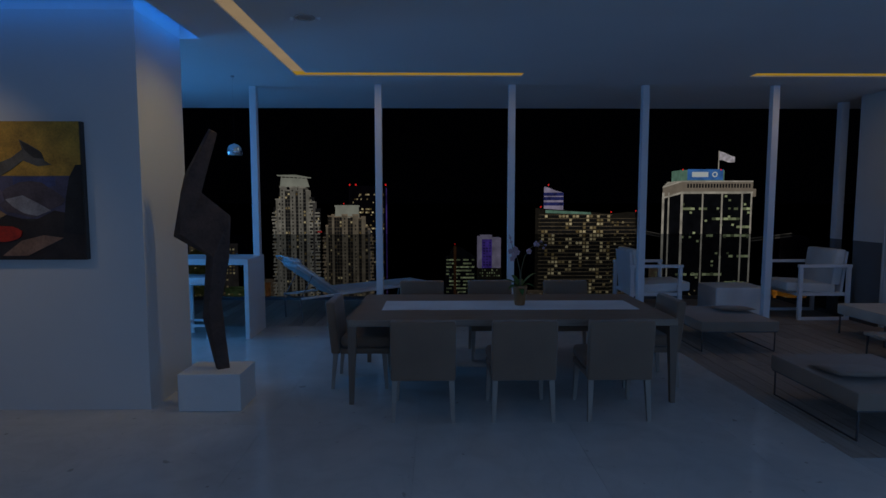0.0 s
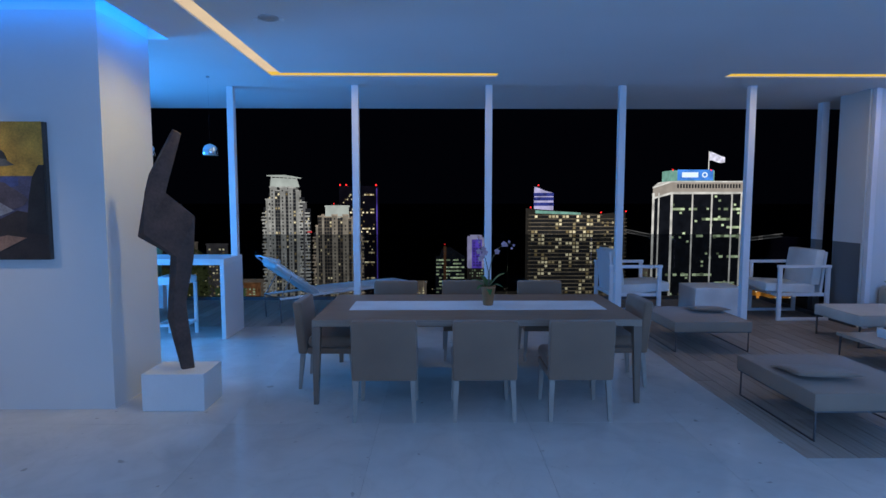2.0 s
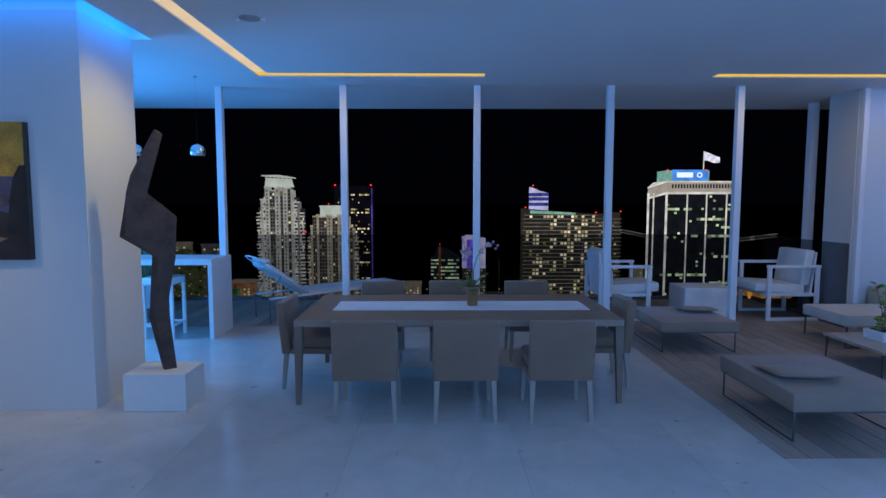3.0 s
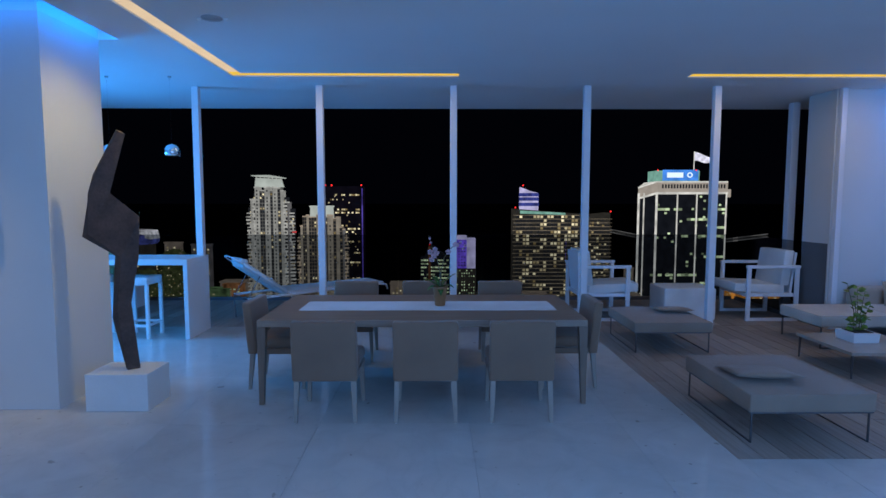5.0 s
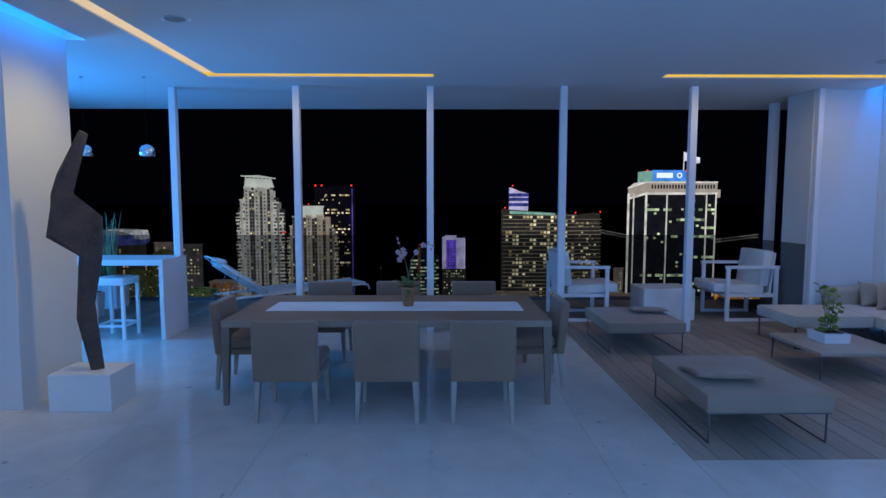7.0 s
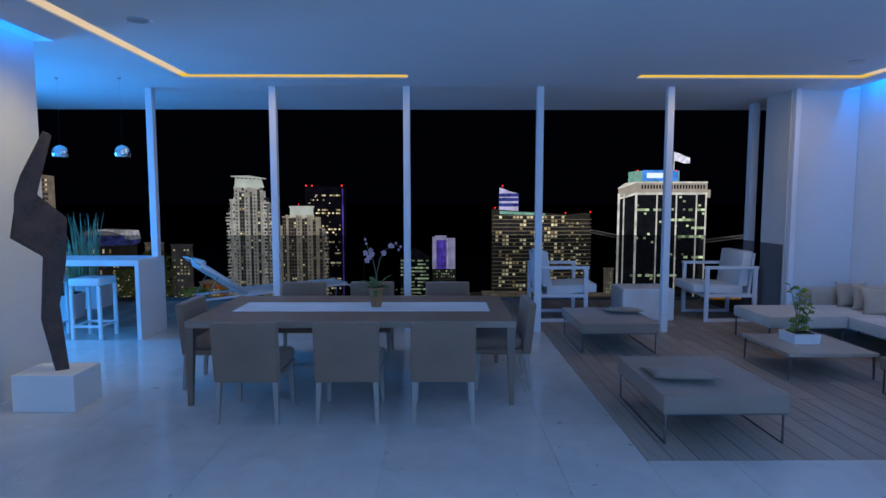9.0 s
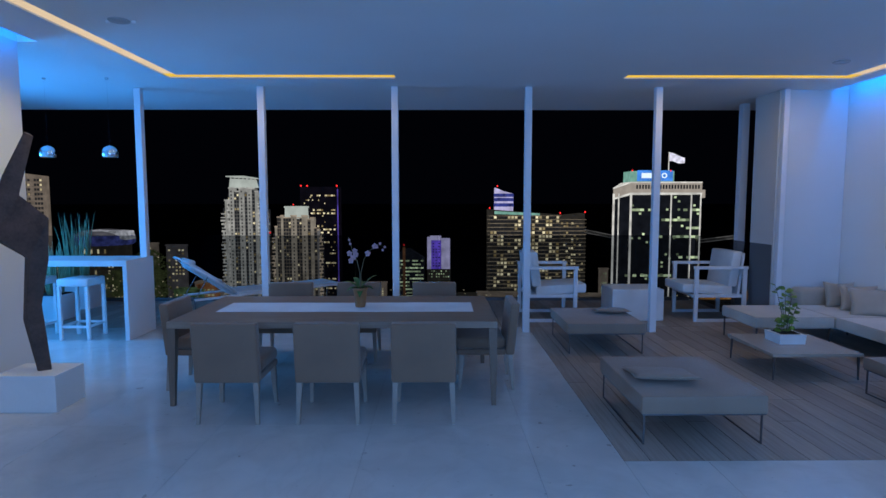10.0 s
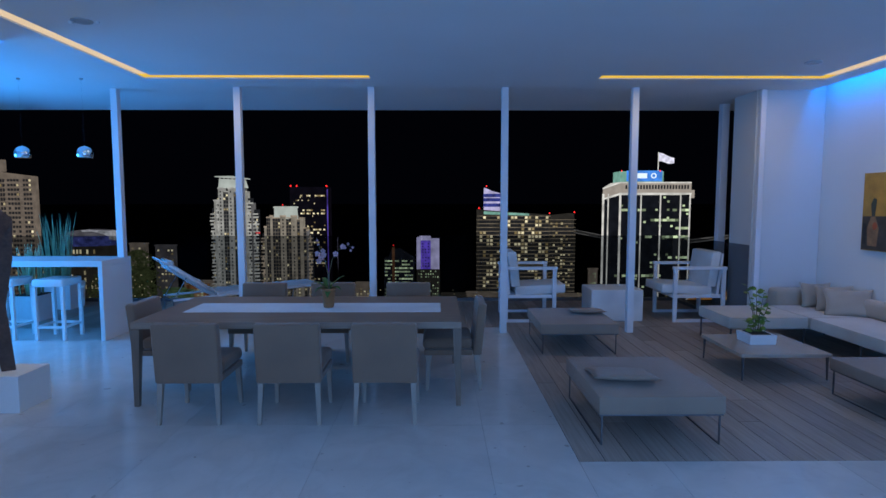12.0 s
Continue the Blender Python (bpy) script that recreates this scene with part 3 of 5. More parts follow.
painting("framed_picture", Matrix.Translation((EAST - 0.05, 6.90, 1.20)) @ pose(0, 0, 0, 90, 0, -90), 1.05, 0.94, "ochre still-life canvas on the white side wall", ("gold", (0.40, 0.22, 0.04)), [
    ("umber", (0.06, 0.045, 0.03), [(0.01, 0.01), (0.99, 0.01), (0.99, 0.42), (0.5, 0.45), (0.01, 0.44)]),
    ("clay", (0.26, 0.14, 0.06), [(0.10, 0.06), (0.24, 0.06), (0.26, 0.30), (0.20, 0.44), (0.14, 0.44), (0.09, 0.30)]),
    ("rust", (0.40, 0.08, 0.02), ring(0.20, 0.32, 0.035, 0.05, 10, 0.1, 2)),
    ("moss", (0.05, 0.05, 0.03), [(0.15, 0.44), (0.19, 0.44), (0.21, 0.66), (0.17, 0.68), (0.13, 0.60)]),
    ("peat", (0.03, 0.025, 0.02), [(0.02, 0.08), (0.07, 0.08), (0.07, 0.34), (0.02, 0.36)])])


# ---- ceiling fittings ----
def downlight(x, y, label="flush round ceiling downlight"):
    t = thing("ceiling_downlight", x, y, CEIL - 0.012, label, "downlight", "ceiling downlights")
    bm = bmesh.new()
    lathe(bm, [(0.085, 0.011), (0.085, 0.003), (0.078, 0.0), (0.058, 0.0), (0.055, 0.008)], 24)
    part("trim_ring", bm, METAL_TRIM, t)
    bm = bmesh.new()
    lathe(bm, [(0.054, 0.004), (0.050, 0.0025), (0.03, 0.001)], 20)
    part("lens", bm, METAL_TRIM, t)


downlight(-1.10, 4.87)
downlight(5.99, 6.22)
for x in (-1.21, -0.99):
    t = thing("sensor", x, 4.90, CEIL - 0.02, "small white ceiling sensor beside a downlight", "sensor", "ceiling sensors")
    bm = bmesh.new()
    lathe(bm, [(0.022, 0.019), (0.022, 0.010), (0.014, 0.0)], 14)
    part("cap", bm, LACQUER, t)


# panels added out of view as fittings for the two ceiling fill lamps
def ceiling_panel(x, y):
    t = thing("ceiling_light", x, y, CEIL - 0.03, "added flat rectangular panel above a fill lamp, out of view", "ceiling light", "rear ceiling lights")
    part("diffuser", boxed(-0.9, 0.9, -0.45, 0.45, 0.006, 0.02), LACQUER, t)
    bm = bmesh.new()
    for x0, x1, y0, y1 in ((-0.93, 0.93, -0.48, -0.451), (-0.93, 0.93, 0.451, 0.48), (-0.93, -0.901, -0.451, 0.451), (0.901, 0.93, -0.451, 0.451)):
        box(bm, x0, x1, y0, y1, 0, 0.029)
    part("frame", bm, METAL_TRIM, t)


ceiling_panel(-1.0, -0.9)
ceiling_panel(3.6, -0.9)


def pendant(x, y):
    t = thing("pendant_lamp", x, y, 2.34, "small chrome dome pendant hanging above the bar", "pendant lamp", "pendants above the bar")
    bm = bmesh.new()
    lathe(bm, [(0.080, 0.0), (0.085, 0.0), (0.091, 0.04), (0.087, 0.08), (0.068, 0.115), (0.038, 0.136), (0.012, 0.141), (0.006, 0.146), (0.003, 0.150)], 28)
    part("shade", bm, CHROME, t, "polished chrome dome shade", True)
    bm = bmesh.new()
    tube(bm, [(0, 0, 0.150), (0, 0, 0.96)], 0.0004, 5)
    part("cord", bm, BRONZE, t)
    bm = bmesh.new()
    lathe(bm, [(0.018, 0.95), (0.021, 0.955), (0.021, 0.969)], 18)
    part("canopy", bm, METAL_TRIM, t)


pendant(-3.27, 7.08)
pendant(-2.50, 7.08)


# ---- bar with stools ----
t = thing("bar_counter", -2.40, 7.15, 0, "white lacquered bar counter with a waterfall end panel", "bar counter")
part("countertop", boxed(-3.4, 0, 0, 0.68, 0.965, 1.04, bev=0.004), LACQUER, t)
part("end_panel", boxed(-0.055, 0, 0, 0.68, 0, 0.964, bev=0.004), LACQUER, t)
part("back_leg", boxed(-3.39, -3.30, 0.02, 0.66, 0, 0.964, bev=0.004), LACQUER, t)


def bar_stool():
    t = thing("bar_stool", 0, 0, 0, "white square backless bar stool under the counter", "stool", "bar stools")
    w = 0.20
    part("seat", boxed(-w, w, -w, w, 0.70, 0.80, bev=0.02, seg=3), LACQUER, t, smooth=True)
    for sx in (-1, 1):
        for sy in (-1, 1):
            part("leg", boxed(sx * (w - 0.022) - 0.02, sx * (w - 0.022) + 0.02, sy * (w - 0.022) - 0.02, sy * (w - 0.022) + 0.02, 0, 0.70, bev=0.003), LACQUER, t)
    for s in (-1, 1):
        part("stretcher", boxed(-w + 0.043, w - 0.043, s * (w - 0.022) - 0.012, s * (w - 0.022) + 0.012, 0.16, 0.19), LACQUER, t)
        part("stretcher", boxed(s * (w - 0.022) - 0.012, s * (w - 0.022) + 0.012, -w + 0.043, w - 0.043, 0.16, 0.19), LACQUER, t)
    return t


s = bar_stool()
s.matrix_basis = pose(-3.12, 7.36, 0)
copy_thing(s, pose(-3.78, 7.38, 0))
copy_thing(s, pose(-4.46, 7.38, 0))


# ---- terrace: reeds in planters ----
def reed_planter(x, y, w, d, h, tall, n, seed):
    t = thing("reed_planter", x, y, 0, "white box planter with tall green reeds", "planter", "terrace planters")
    bm = bmesh.new()
    prism(bm, [(-w / 2 + 0.02, -d / 2 + 0.02, 0), (w / 2 - 0.02, -d / 2 + 0.02, 0), (w / 2 - 0.02, d / 2 - 0.02, 0), (-w / 2 + 0.02, d / 2 - 0.02, 0)],
          [(-w / 2, -d / 2, h), (w / 2, -d / 2, h), (w / 2, d / 2, h), (-w / 2, d / 2, h)])
    part("box", bm, PLANTER, t)
    part("soil", boxed(-w / 2 + 0.03, w / 2 - 0.03, -d / 2 + 0.03, d / 2 - 0.03, h + 0.001, h + 0.012), SOIL, t)
    rnd = random.Random(seed)
    bm = bmesh.new()
    for _ in range(n):
        bx, by = rnd.uniform(-w * 0.25, w * 0.25), rnd.uniform(-d * 0.3, d * 0.3)
        top = h + tall * rnd.uniform(0.45, 1.0)
        lx, ly = bx * 0.5 + rnd.gauss(0, 0.055), rnd.gauss(0, 0.06)
        tube(bm, [(bx, by, h), (bx + lx * 0.25, by + ly * 0.25, h + (top - h) * 0.4), (bx + lx * 0.6, by + ly * 0.6, h + (top - h) * 0.75), (bx + lx, by + ly, top)], 0.013, 4, 0.002)
    o = part("reeds", bm, REED, t, "upright green reed blades", True)
    o["kind"] = "stuff"


reed_planter(-4.30, 8.52, 0.44, 0.40, 0.385, 0.80, 46, 3)
reed_planter(-4.53, 9.50, 0.60, 0.42, 0.44, 1.20, 62, 4)


# ---- terrace: sun lounger ----
def sun_lounger():
    ang = math.degrees(math.atan2(1.10, 1.42))
    t = thing("sun_lounger", -1.68, 8.72, 0, "white sling sun lounger with its back raised", "sun lounger", rz=ang)
    # x runs towards the foot end, the hinge at x = 0
    W, L, H = 0.30, 1.78, 0.385
    K = 0.74
    for s in (-1, 1):
        bm = bmesh.new()
        tube(bm, [(-0.60, s * W, H - 0.03), (0.0, s * W, H - 0.02), (L - 0.12, s * W, H), (L, s * W, H - 0.02), (L + 0.03, s * W, H - 0.1)], 0.018, 8)
        part("side_rail", bm, POST, t, smooth=True)
        bm = bmesh.new()
        tube(bm, [(0.02, s * (W - 0.03), H + 0.01), (-0.63, s * (W - 0.03), H + 0.01 + 0.64 * K)], 0.017, 8)
        part("back_rail", bm, POST, t, smooth=True)
        for x, lean in ((-0.60, 0.02), (L - 0.25, -0.06)):
            bm = bmesh.new()
            tube(bm, [(x, s * W, H - 0.03), (x + lean, s * W, 0.0)], 0.010, 8)
            part("leg", bm, STEEL, t)
        bm = bmesh.new()
        tube(bm, [(-0.58, s * (W - 0.015), H - 0.02), (-0.40, s * (W - 0.03), H - 0.02 + 0.42 * K)], 0.008, 8)
        part("prop", bm, STEEL, t)
    bm = bmesh.new()
    tube(bm, [(-0.60, -W, H - 0.03), (-0.60, W, H - 0.03)], 0.010, 8)
    part("cross_bar", bm, STEEL, t)
    # the head rail loops on past the sling
    bm = bmesh.new()
    top = H + 0.01 + 0.63 * K
    tube(bm, [(-0.62, -W + 0.03, top), (-0.71, -W + 0.05, top + 0.065), (-0.75, -W + 0.10, top + 0.10), (-0.765, 0, top + 0.115), (-0.75, W - 0.10, top + 0.10), (-0.71, W - 0.05, top + 0.065), (-0.62, W - 0.03, top)], 0.012, 8)
    part("head_rail", bm, POST, t, smooth=True)
    part("seat_sling", boxed(0.03, L - 0.03, -W + 0.015, W - 0.015, H - 0.02, H + 0.035, bev=0.014), SLING, t)
    bm = bmesh.new()
    m, e = W - 0.05, 0.042
    prism(bm, [(0.0, -m, H - e), (0.0, m, H - e), (-0.64, m, H - e + 0.64 * K), (-0.64, -m, H - e + 0.64 * K)],
          [(0.04, -m, H + e), (0.04, m, H + e), (-0.60, m, H + e + 0.64 * K), (-0.60, -m, H + e + 0.64 * K)])
    bmesh.ops.bevel(bm, geom=bm.edges[:], offset=0.012, segments=2, affect="EDGES")
    part("back_sling", bm, SLING, t)
    bm = bmesh.new()
    tube(bm, [(-0.60, -m, top + 0.035), (-0.60, m, top + 0.035)], 0.045, 12)
    part("head_roll", bm, SLING, t, smooth=True)
    bm = bmesh.new()
    tube(bm, [(-0.22, -m - 0.004, H + 0.05 + 0.22 * K), (-0.22, m + 0.004, H + 0.05 + 0.22 * K)], 0.034, 12)
    part("lumbar_roll", bm, SLING, t, smooth=True)


sun_lounger()


# ---- terrace: armchairs ----
def terrace_armchair():
    t = thing("terrace_armchair", 0, 0, 0, "white square-framed outdoor armchair with pale cushions", "armchair", "terrace armchairs")
    # faces -x; frames at y = 0 and y = 0.78
    for y in (0.0, 0.78):
        bm = bmesh.new()
        box(bm, 0.0, 0.055, y - 0.022, y + 0.022, 0, 0.79, bev=0.004)
        part("front_upright", bm, POST, t)
        part("rear_upright", boxed(0.72, 0.775, y - 0.022, y + 0.022, 0, 0.79, bev=0.004), POST, t)
        part("armrest", boxed(-0.012, 0.787, y - 0.026, y + 0.026, 0.79, 0.835, bev=0.005), POST, t)
        part("floor_runner", boxed(0.056, 0.719, y - 0.022, y + 0.022, 0, 0.045, bev=0.004), POST, t)
    part("seat_frame", boxed(0.0, 0.74, 0.023, 0.757, 0.36, 0.41, bev=0.004), POST, t)
    bm = bmesh.new()
    box(bm, -0.15, 0.60, 0.05, 0.73, 0.412, 0.545, bev=0.022, seg=3)
    for v in bm.verts:
        v.co.z += 0.03 * (0.3 - v.co.x) / 0.66
    part("seat_cushion", bm, OUTDOOR, t, smooth=True)
    bm = bmesh.new()
    box(bm, 0.53, 0.67, 0.05, 0.73, 0.52, 1.05, bev=0.022, seg=3)
    for v in bm.verts:
        v.co.x += 0.08 * (v.co.z - 0.5) / 0.6 - 0.01
    part("back_cushion", bm, OUTDOOR, t, smooth=True)
    bm = bmesh.new()
    prism(bm, [(0.675, 0.06, 0.41), (0.71, 0.06, 0.41), (0.71, 0.72, 0.41), (0.675, 0.72, 0.41)], [(0.735, 0.06, 1.02), (0.77, 0.06, 1.02), (0.77, 0.72, 1.02), (0.735, 0.72, 1.02)])
    part("back_frame", bm, POST, t)
    return t


a = terrace_armchair()
a.matrix_basis = pose(5.40, 8.24, 0)
copy_thing(a, pose(3.655, 9.03, 0, 0, 0, 180))


# ---- lounge furniture ----
def sled_leg(t, x, y0, y1, h, along="y"):
    bm = bmesh.new()
    r = 0.0055
    if along == "y":
        box(bm, x - r, x + r, y0 - r, y0 + r, 0, h)
        box(bm, x - r, x + r, y1 - r, y1 + r, 0, h)
        box(bm, x - r, x + r, y0 + r, y1 - r, 0, 2 * r)
    else:
        box(bm, y0 - r, y0 + r, x - r, x + r, 0, h)
        box(bm, y1 - r, y1 + r, x - r, x + r, 0, h)
        box(bm, y0 + r, y1 - r, x - r, x + r, 0, 2 * r)
    part("sled_leg", bm, STEEL, t)


def platform(name, x0, x1, y0, y1, z0, z1, cloth, label, category, group="", legs="y", soft=0.010):
    t = thing(name, x0, y0, 0, label, category, group)
    w, d = x1 - x0, y1 - y0
    bm = bmesh.new()
    box(bm, 0, w, 0, d, z0 + 0.012, z1, bev=soft, seg=3)
    part("mattress", bm, cloth, t, smooth=True)
    part("base_frame", boxed(0.01, w - 0.01, 0.01, d - 0.01, z0, z0 + 0.0115), STEEL, t)
    if legs == "y":
        sled_leg(t, 0.03, 0.03, d - 0.03, z0)
        sled_leg(t, w - 0.03, 0.03, d - 0.03, z0)
    else:
        sled_leg(t, 0.03, 0.03, w - 0.03, z0, "x")
        sled_leg(t, d - 0.03, 0.03, w - 0.03, z0, "x")
    return t


platform("ottoman", 3.07, 4.00, 3.95, 5.02, 0.225, 0.372, CUSHION, "low grey upholstered ottoman on thin steel sled legs", "ottoman", "low grey ottomans")
platform("daybed", 3.10, 4.02, 6.44, 7.46, 0.235, 0.365, CUSHION, "low grey upholstered bench beside the window posts", "bench", "low grey ottomans")
platform("ottoman", 5.55, 6.48, 4.10, 5.09, 0.225, 0.345, CUSHION, "low grey upholstered ottoman beside the coffee table", "ottoman", "low grey ottomans")

for x, y, z, rz, w, h in ((3.37, 4.38, 0.372, -4, 0.52, 0.42), (3.80, 7.08, 0.365, -6, 0.46, 0.34)):
    bm = pillow_bm(w, h, 0.062)
    o = solid("flat_pillow", bm, CUSHION, "thin grey pillow lying flat on an ottoman", "pillow", smooth=True)
    o.matrix_world = pose(x, y, z + 0.040, -6, 0, rz)

solid("side_cube", boxed(4.20, 4.98, 8.30, 8.90, 0, 0.48, bev=0.018), OUTDOOR, "pale upholstered square stool between the terrace armchairs", "stool")


def coffee_table():
    x0, x1, y0, y1, h = 4.92, 5.83, 5.44, 6.31, 0.275
    t = thing("coffee_table", x0, y0, 0, "low square grey coffee table with slim tapered legs", "coffee table")
    w, d = x1 - x0, y1 - y0
    part("tabletop", boxed(0, w, 0, d, h - 0.035, h, bev=0.004), TABLETOP, t)
    for x, sx in ((0.02, 1), (w - 0.02, -1)):
        for y, sy in ((0.02, 1), (d - 0.02, -1)):
            bm = bmesh.new()
            prism(bm, [(x + sx * i * 0.011, y + sy * j * 0.011, 0) for i, j in ((0, 0), (1, 0), (1, 1), (0, 1))], [(x + sx * i * 0.020, y + sy * j * 0.020, h - 0.036) for i, j in ((0, 0), (1, 0), (1, 1), (0, 1))])
            part("leg", bm, STEEL, t)
    return h


H = coffee_table()


def round_leaf(bm, base, along, length, rnd):
    """A rounded, slightly folded leaf, turned at random about its own rib."""
    d = along.normalized()
    side = d.cross(Vector((rnd.gauss(0, 0.7), rnd.gauss(0, 0.7) - 0.5, 1))).normalized()
    up = side.cross(d)
    rib = [bm.verts.new(base + d * length * s + up * 0.10 * length * math.sin(3.1 * s)) for s in (0.0, 0.3, 0.65, 1.0)]
    for k in (-1, 1):
        edge = [bm.verts.new(base + d * length * s + (side * k * w + up * 0.16 * w) * length) for s, w in ((0.28, 0.36), (0.62, 0.40))]
        bm.faces.new((rib[0], rib[1], edge[0]))
        bm.faces.new((rib[1], rib[2], edge[1], edge[0]))
        bm.faces.new((rib[2], rib[3], edge[1]))


def table_plant(x, y, z):
    t = thing("table_plant", x, y, z, "leafy green plant in a white bowl on the coffee table", "plant")
    bm = bmesh.new()
    prism(bm, [(-0.135, -0.135, 0), (0.135, -0.135, 0), (0.135, 0.135, 0), (-0.135, 0.135, 0)], [(-0.143, -0.143, 0.10), (0.143, -0.143, 0.10), (0.143, 0.143, 0.10), (-0.143, 0.143, 0.10)])
    part("bowl", bm, LACQUER, t, "square white bowl")
    part("soil", boxed(-0.10, 0.10, -0.10, 0.10, 0.1005, 0.108), SOIL, t)
    rnd = random.Random(8)
    leaves = bmesh.new()
    for k, (a, lean, top) in enumerate(((2.6, 0.11, 0.60), (0.4, 0.09, 0.52), (3.6, 0.08, 0.44), (5.6, 0.10, 0.40), (1.5, 0.04, 0.56), (4.7, 0.05, 0.28), (0.1, 0.11, 0.24), (3.0, 0.11, 0.24))):
        ca, sa = math.cos(a), math.sin(a)
        pts = [(0.03 * ca, 0.03 * sa, 0.109), (lean * 0.35 * ca, lean * 0.35 * sa, top * 0.5), (lean * 0.8 * ca, lean * 0.8 * sa, top * 0.85), (lean * ca, lean * sa, top)]
        bm = bmesh.new()
        tube(bm, pts, 0.005, 5, 0.002)
        part("stem", bm, STEM, t)
        n = 9 if top > 0.4 else 7
        for q in range(n):
            s = 0.22 + 0.78 * q / (n - 1)
            i = min(2, int(s * 3))
            c = Vector(pts[i]).lerp(Vector(pts[i + 1]), s * 3 - i)
            b = a + 2.4 * q + rnd.uniform(-0.5, 0.5)
            r = rnd.uniform(0.05, 0.085)
            round_leaf(leaves, c, Vector((math.cos(b), math.sin(b), rnd.uniform(-0.5, 0.6))), r, rnd)
    o = part("foliage", leaves, PLANT_LEAF, t, "small rounded bright green leaves")
    o["kind"] = "stuff"


table_plant(5.35, 5.95, H)


def corner_sofa():
    def piping(parent, x0, x1, y0, y1, z):
        bm = bmesh.new()
        c = 0.012
        pts = [(x0 + c, y0, z), (x1 - c, y0, z), (x1, y0 + c, z), (x1, y1 - c, z), (x1 - c, y1, z), (x0 + c, y1, z), (x0, y1 - c, z), (x0, y0 + c, z)]
        for a, b in zip(pts, pts[1:] + pts[:1]):
            tube(bm, [a, b], 0.004, 5)
        part("piping", bm, PILLOW, parent)

    t = thing("corner_sofa", 5.33, 5.0, 0, "pale low corner sofa with bolster backs on thin steel legs", "sofa")
    z0, z1 = 0.265, 0.405

    def slab(name, x0, x1, y0, y1, za, zb, bev, cloth, label=""):
        bm = bmesh.new()
        box(bm, x0 - 5.33, x1 - 5.33, y0 - 5.0, y1 - 5.0, za, zb, bev=bev, seg=4)
        o = part(name, bm, cloth, t, label, True)
        if bev < 0.05:
            piping(o, x0 - 5.33 + 0.006, x1 - 5.33 - 0.006, y0 - 4.994, y1 - 5.006, zb - 0.008)

    slab("chaise_seat", 5.40, 6.355, 6.60, 7.42, z0, z1, 0.02, SOFA_CLOTH)
    slab("corner_seat", 6.36, 7.15, 6.60, 7.42, z0, z1, 0.02, SOFA_CLOTH)
    slab("side_seat", 6.36, 7.15, 5.05, 6.595, z0, z1, 0.02, SOFA_CLOTH)
    slab("back_bolster", 6.47, 7.12, 7.425, 7.70, 0.30, 0.62, 0.06, PILLOW, "grey-brown bolster along the end wall")
    slab("side_bolster", 7.03, 7.18, 5.06, 7.40, 0.406, 0.62, 0.06, PILLOW, "grey-brown bolster along the side wall")
    for x, y in ((5.43, 6.63), (5.43, 7.39), (6.32, 6.63), (6.39, 5.08), (6.39, 5.8), (7.1, 5.08), (7.1, 7.39)):
        part("leg", boxed(x - 5.338, x - 5.322, y - 5.008, y - 4.992, 0, z0), STEEL, t)
    part("runner", boxed(0.110, 0.980, 1.622, 1.638, 0, 0.016), STEEL, t)


corner_sofa()
for x, y, z, rx, rz, w, h in ((6.90, 7.30, 0.56, 72, -12, 0.38, 0.35), (6.95, 7.03, 0.555, 68, -20, 0.44, 0.36), (6.92, 6.74, 0.55, 64, -22, 0.54, 0.38)):
    o = solid("sofa_pillow", pillow_bm(w, h, 0.15, 14, 0.62), PILLOW, "soft beige pillow leaning on the corner sofa", "pillow", smooth=True)
    o.matrix_world = pose(x, y, z, rx, 0, rz)
    o["group"] = "sofa pillows"


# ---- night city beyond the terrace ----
# no lamps stand on the facades; their night lighting is put in as emission
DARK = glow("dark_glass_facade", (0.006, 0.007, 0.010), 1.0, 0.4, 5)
STONE_LIT = glow("glowing_pale_stone", (0.25, 0.25, 0.235), 1.0, 0.35, 4)
STONE_LIT_TAN = glow("glowing_tan_stone", (0.21, 0.185, 0.15), 1.0, 0.35, 4)
# darker copies of the stone, shade of the set-back bays put in
BAY_SHADE = glow("shaded_pale_stone", (0.105, 0.105, 0.10), 1.0, 0.5, 5)
BAY_SHADE_TAN = glow("shaded_tan_stone", (0.10, 0.085, 0.068), 1.0, 0.5, 5)
RIB_LIT = glow("glowing_pale_ribs", (0.33, 0.33, 0.31), 1.0, 0.4, 5)
RIB_LIT_TAN = glow("glowing_tan_ribs", (0.31, 0.25, 0.19), 1.0, 0.4, 5)
# dimmer copy of the stone, with the shade of the side piers
SIDE_SHADE = glow("side_shade_stone", (0.10, 0.098, 0.10), 1.0, 0.35, 4)
CROWN_LIT = glow("glowing_crown", (0.38, 0.42, 0.39), 1.0, 0.18, 3)
# plain concrete also emits, with the town's light put into its colour
TAN_LIT = glow("glowing_tan_concrete", (0.13, 0.105, 0.085), 1.0, 0.3, 4)
DIM_LIT = glow("glowing_dim_concrete", (0.022, 0.020, 0.017), 1.0, 0.3, 4)
BAND_LIT = glow("glowing_cream_band", (0.34, 0.30, 0.26), 1.0, 0.15, 4)
MULLION = glow("glowing_mullion", (0.60, 0.59, 0.55), 1.0, 0.35, 3)
WINDOW_DARK = glow("dark_window", (0.012, 0.013, 0.016))
WINDOW_WARM = island_glow("warm_windows", (0.16, 0.11, 0.04), (1.0, 0.88, 0.56))
WINDOW_COOL = island_glow("cool_windows", (0.10, 0.13, 0.08), (0.70, 0.85, 0.52))
VIOLET = glow("violet_wash_glow", (0.14, 0.08, 0.62), 1.0, 0.4, 5)
LAVENDER = glow("lavender_wash_glow", (0.45, 0.42, 0.66), 1.0, 0.3, 4)
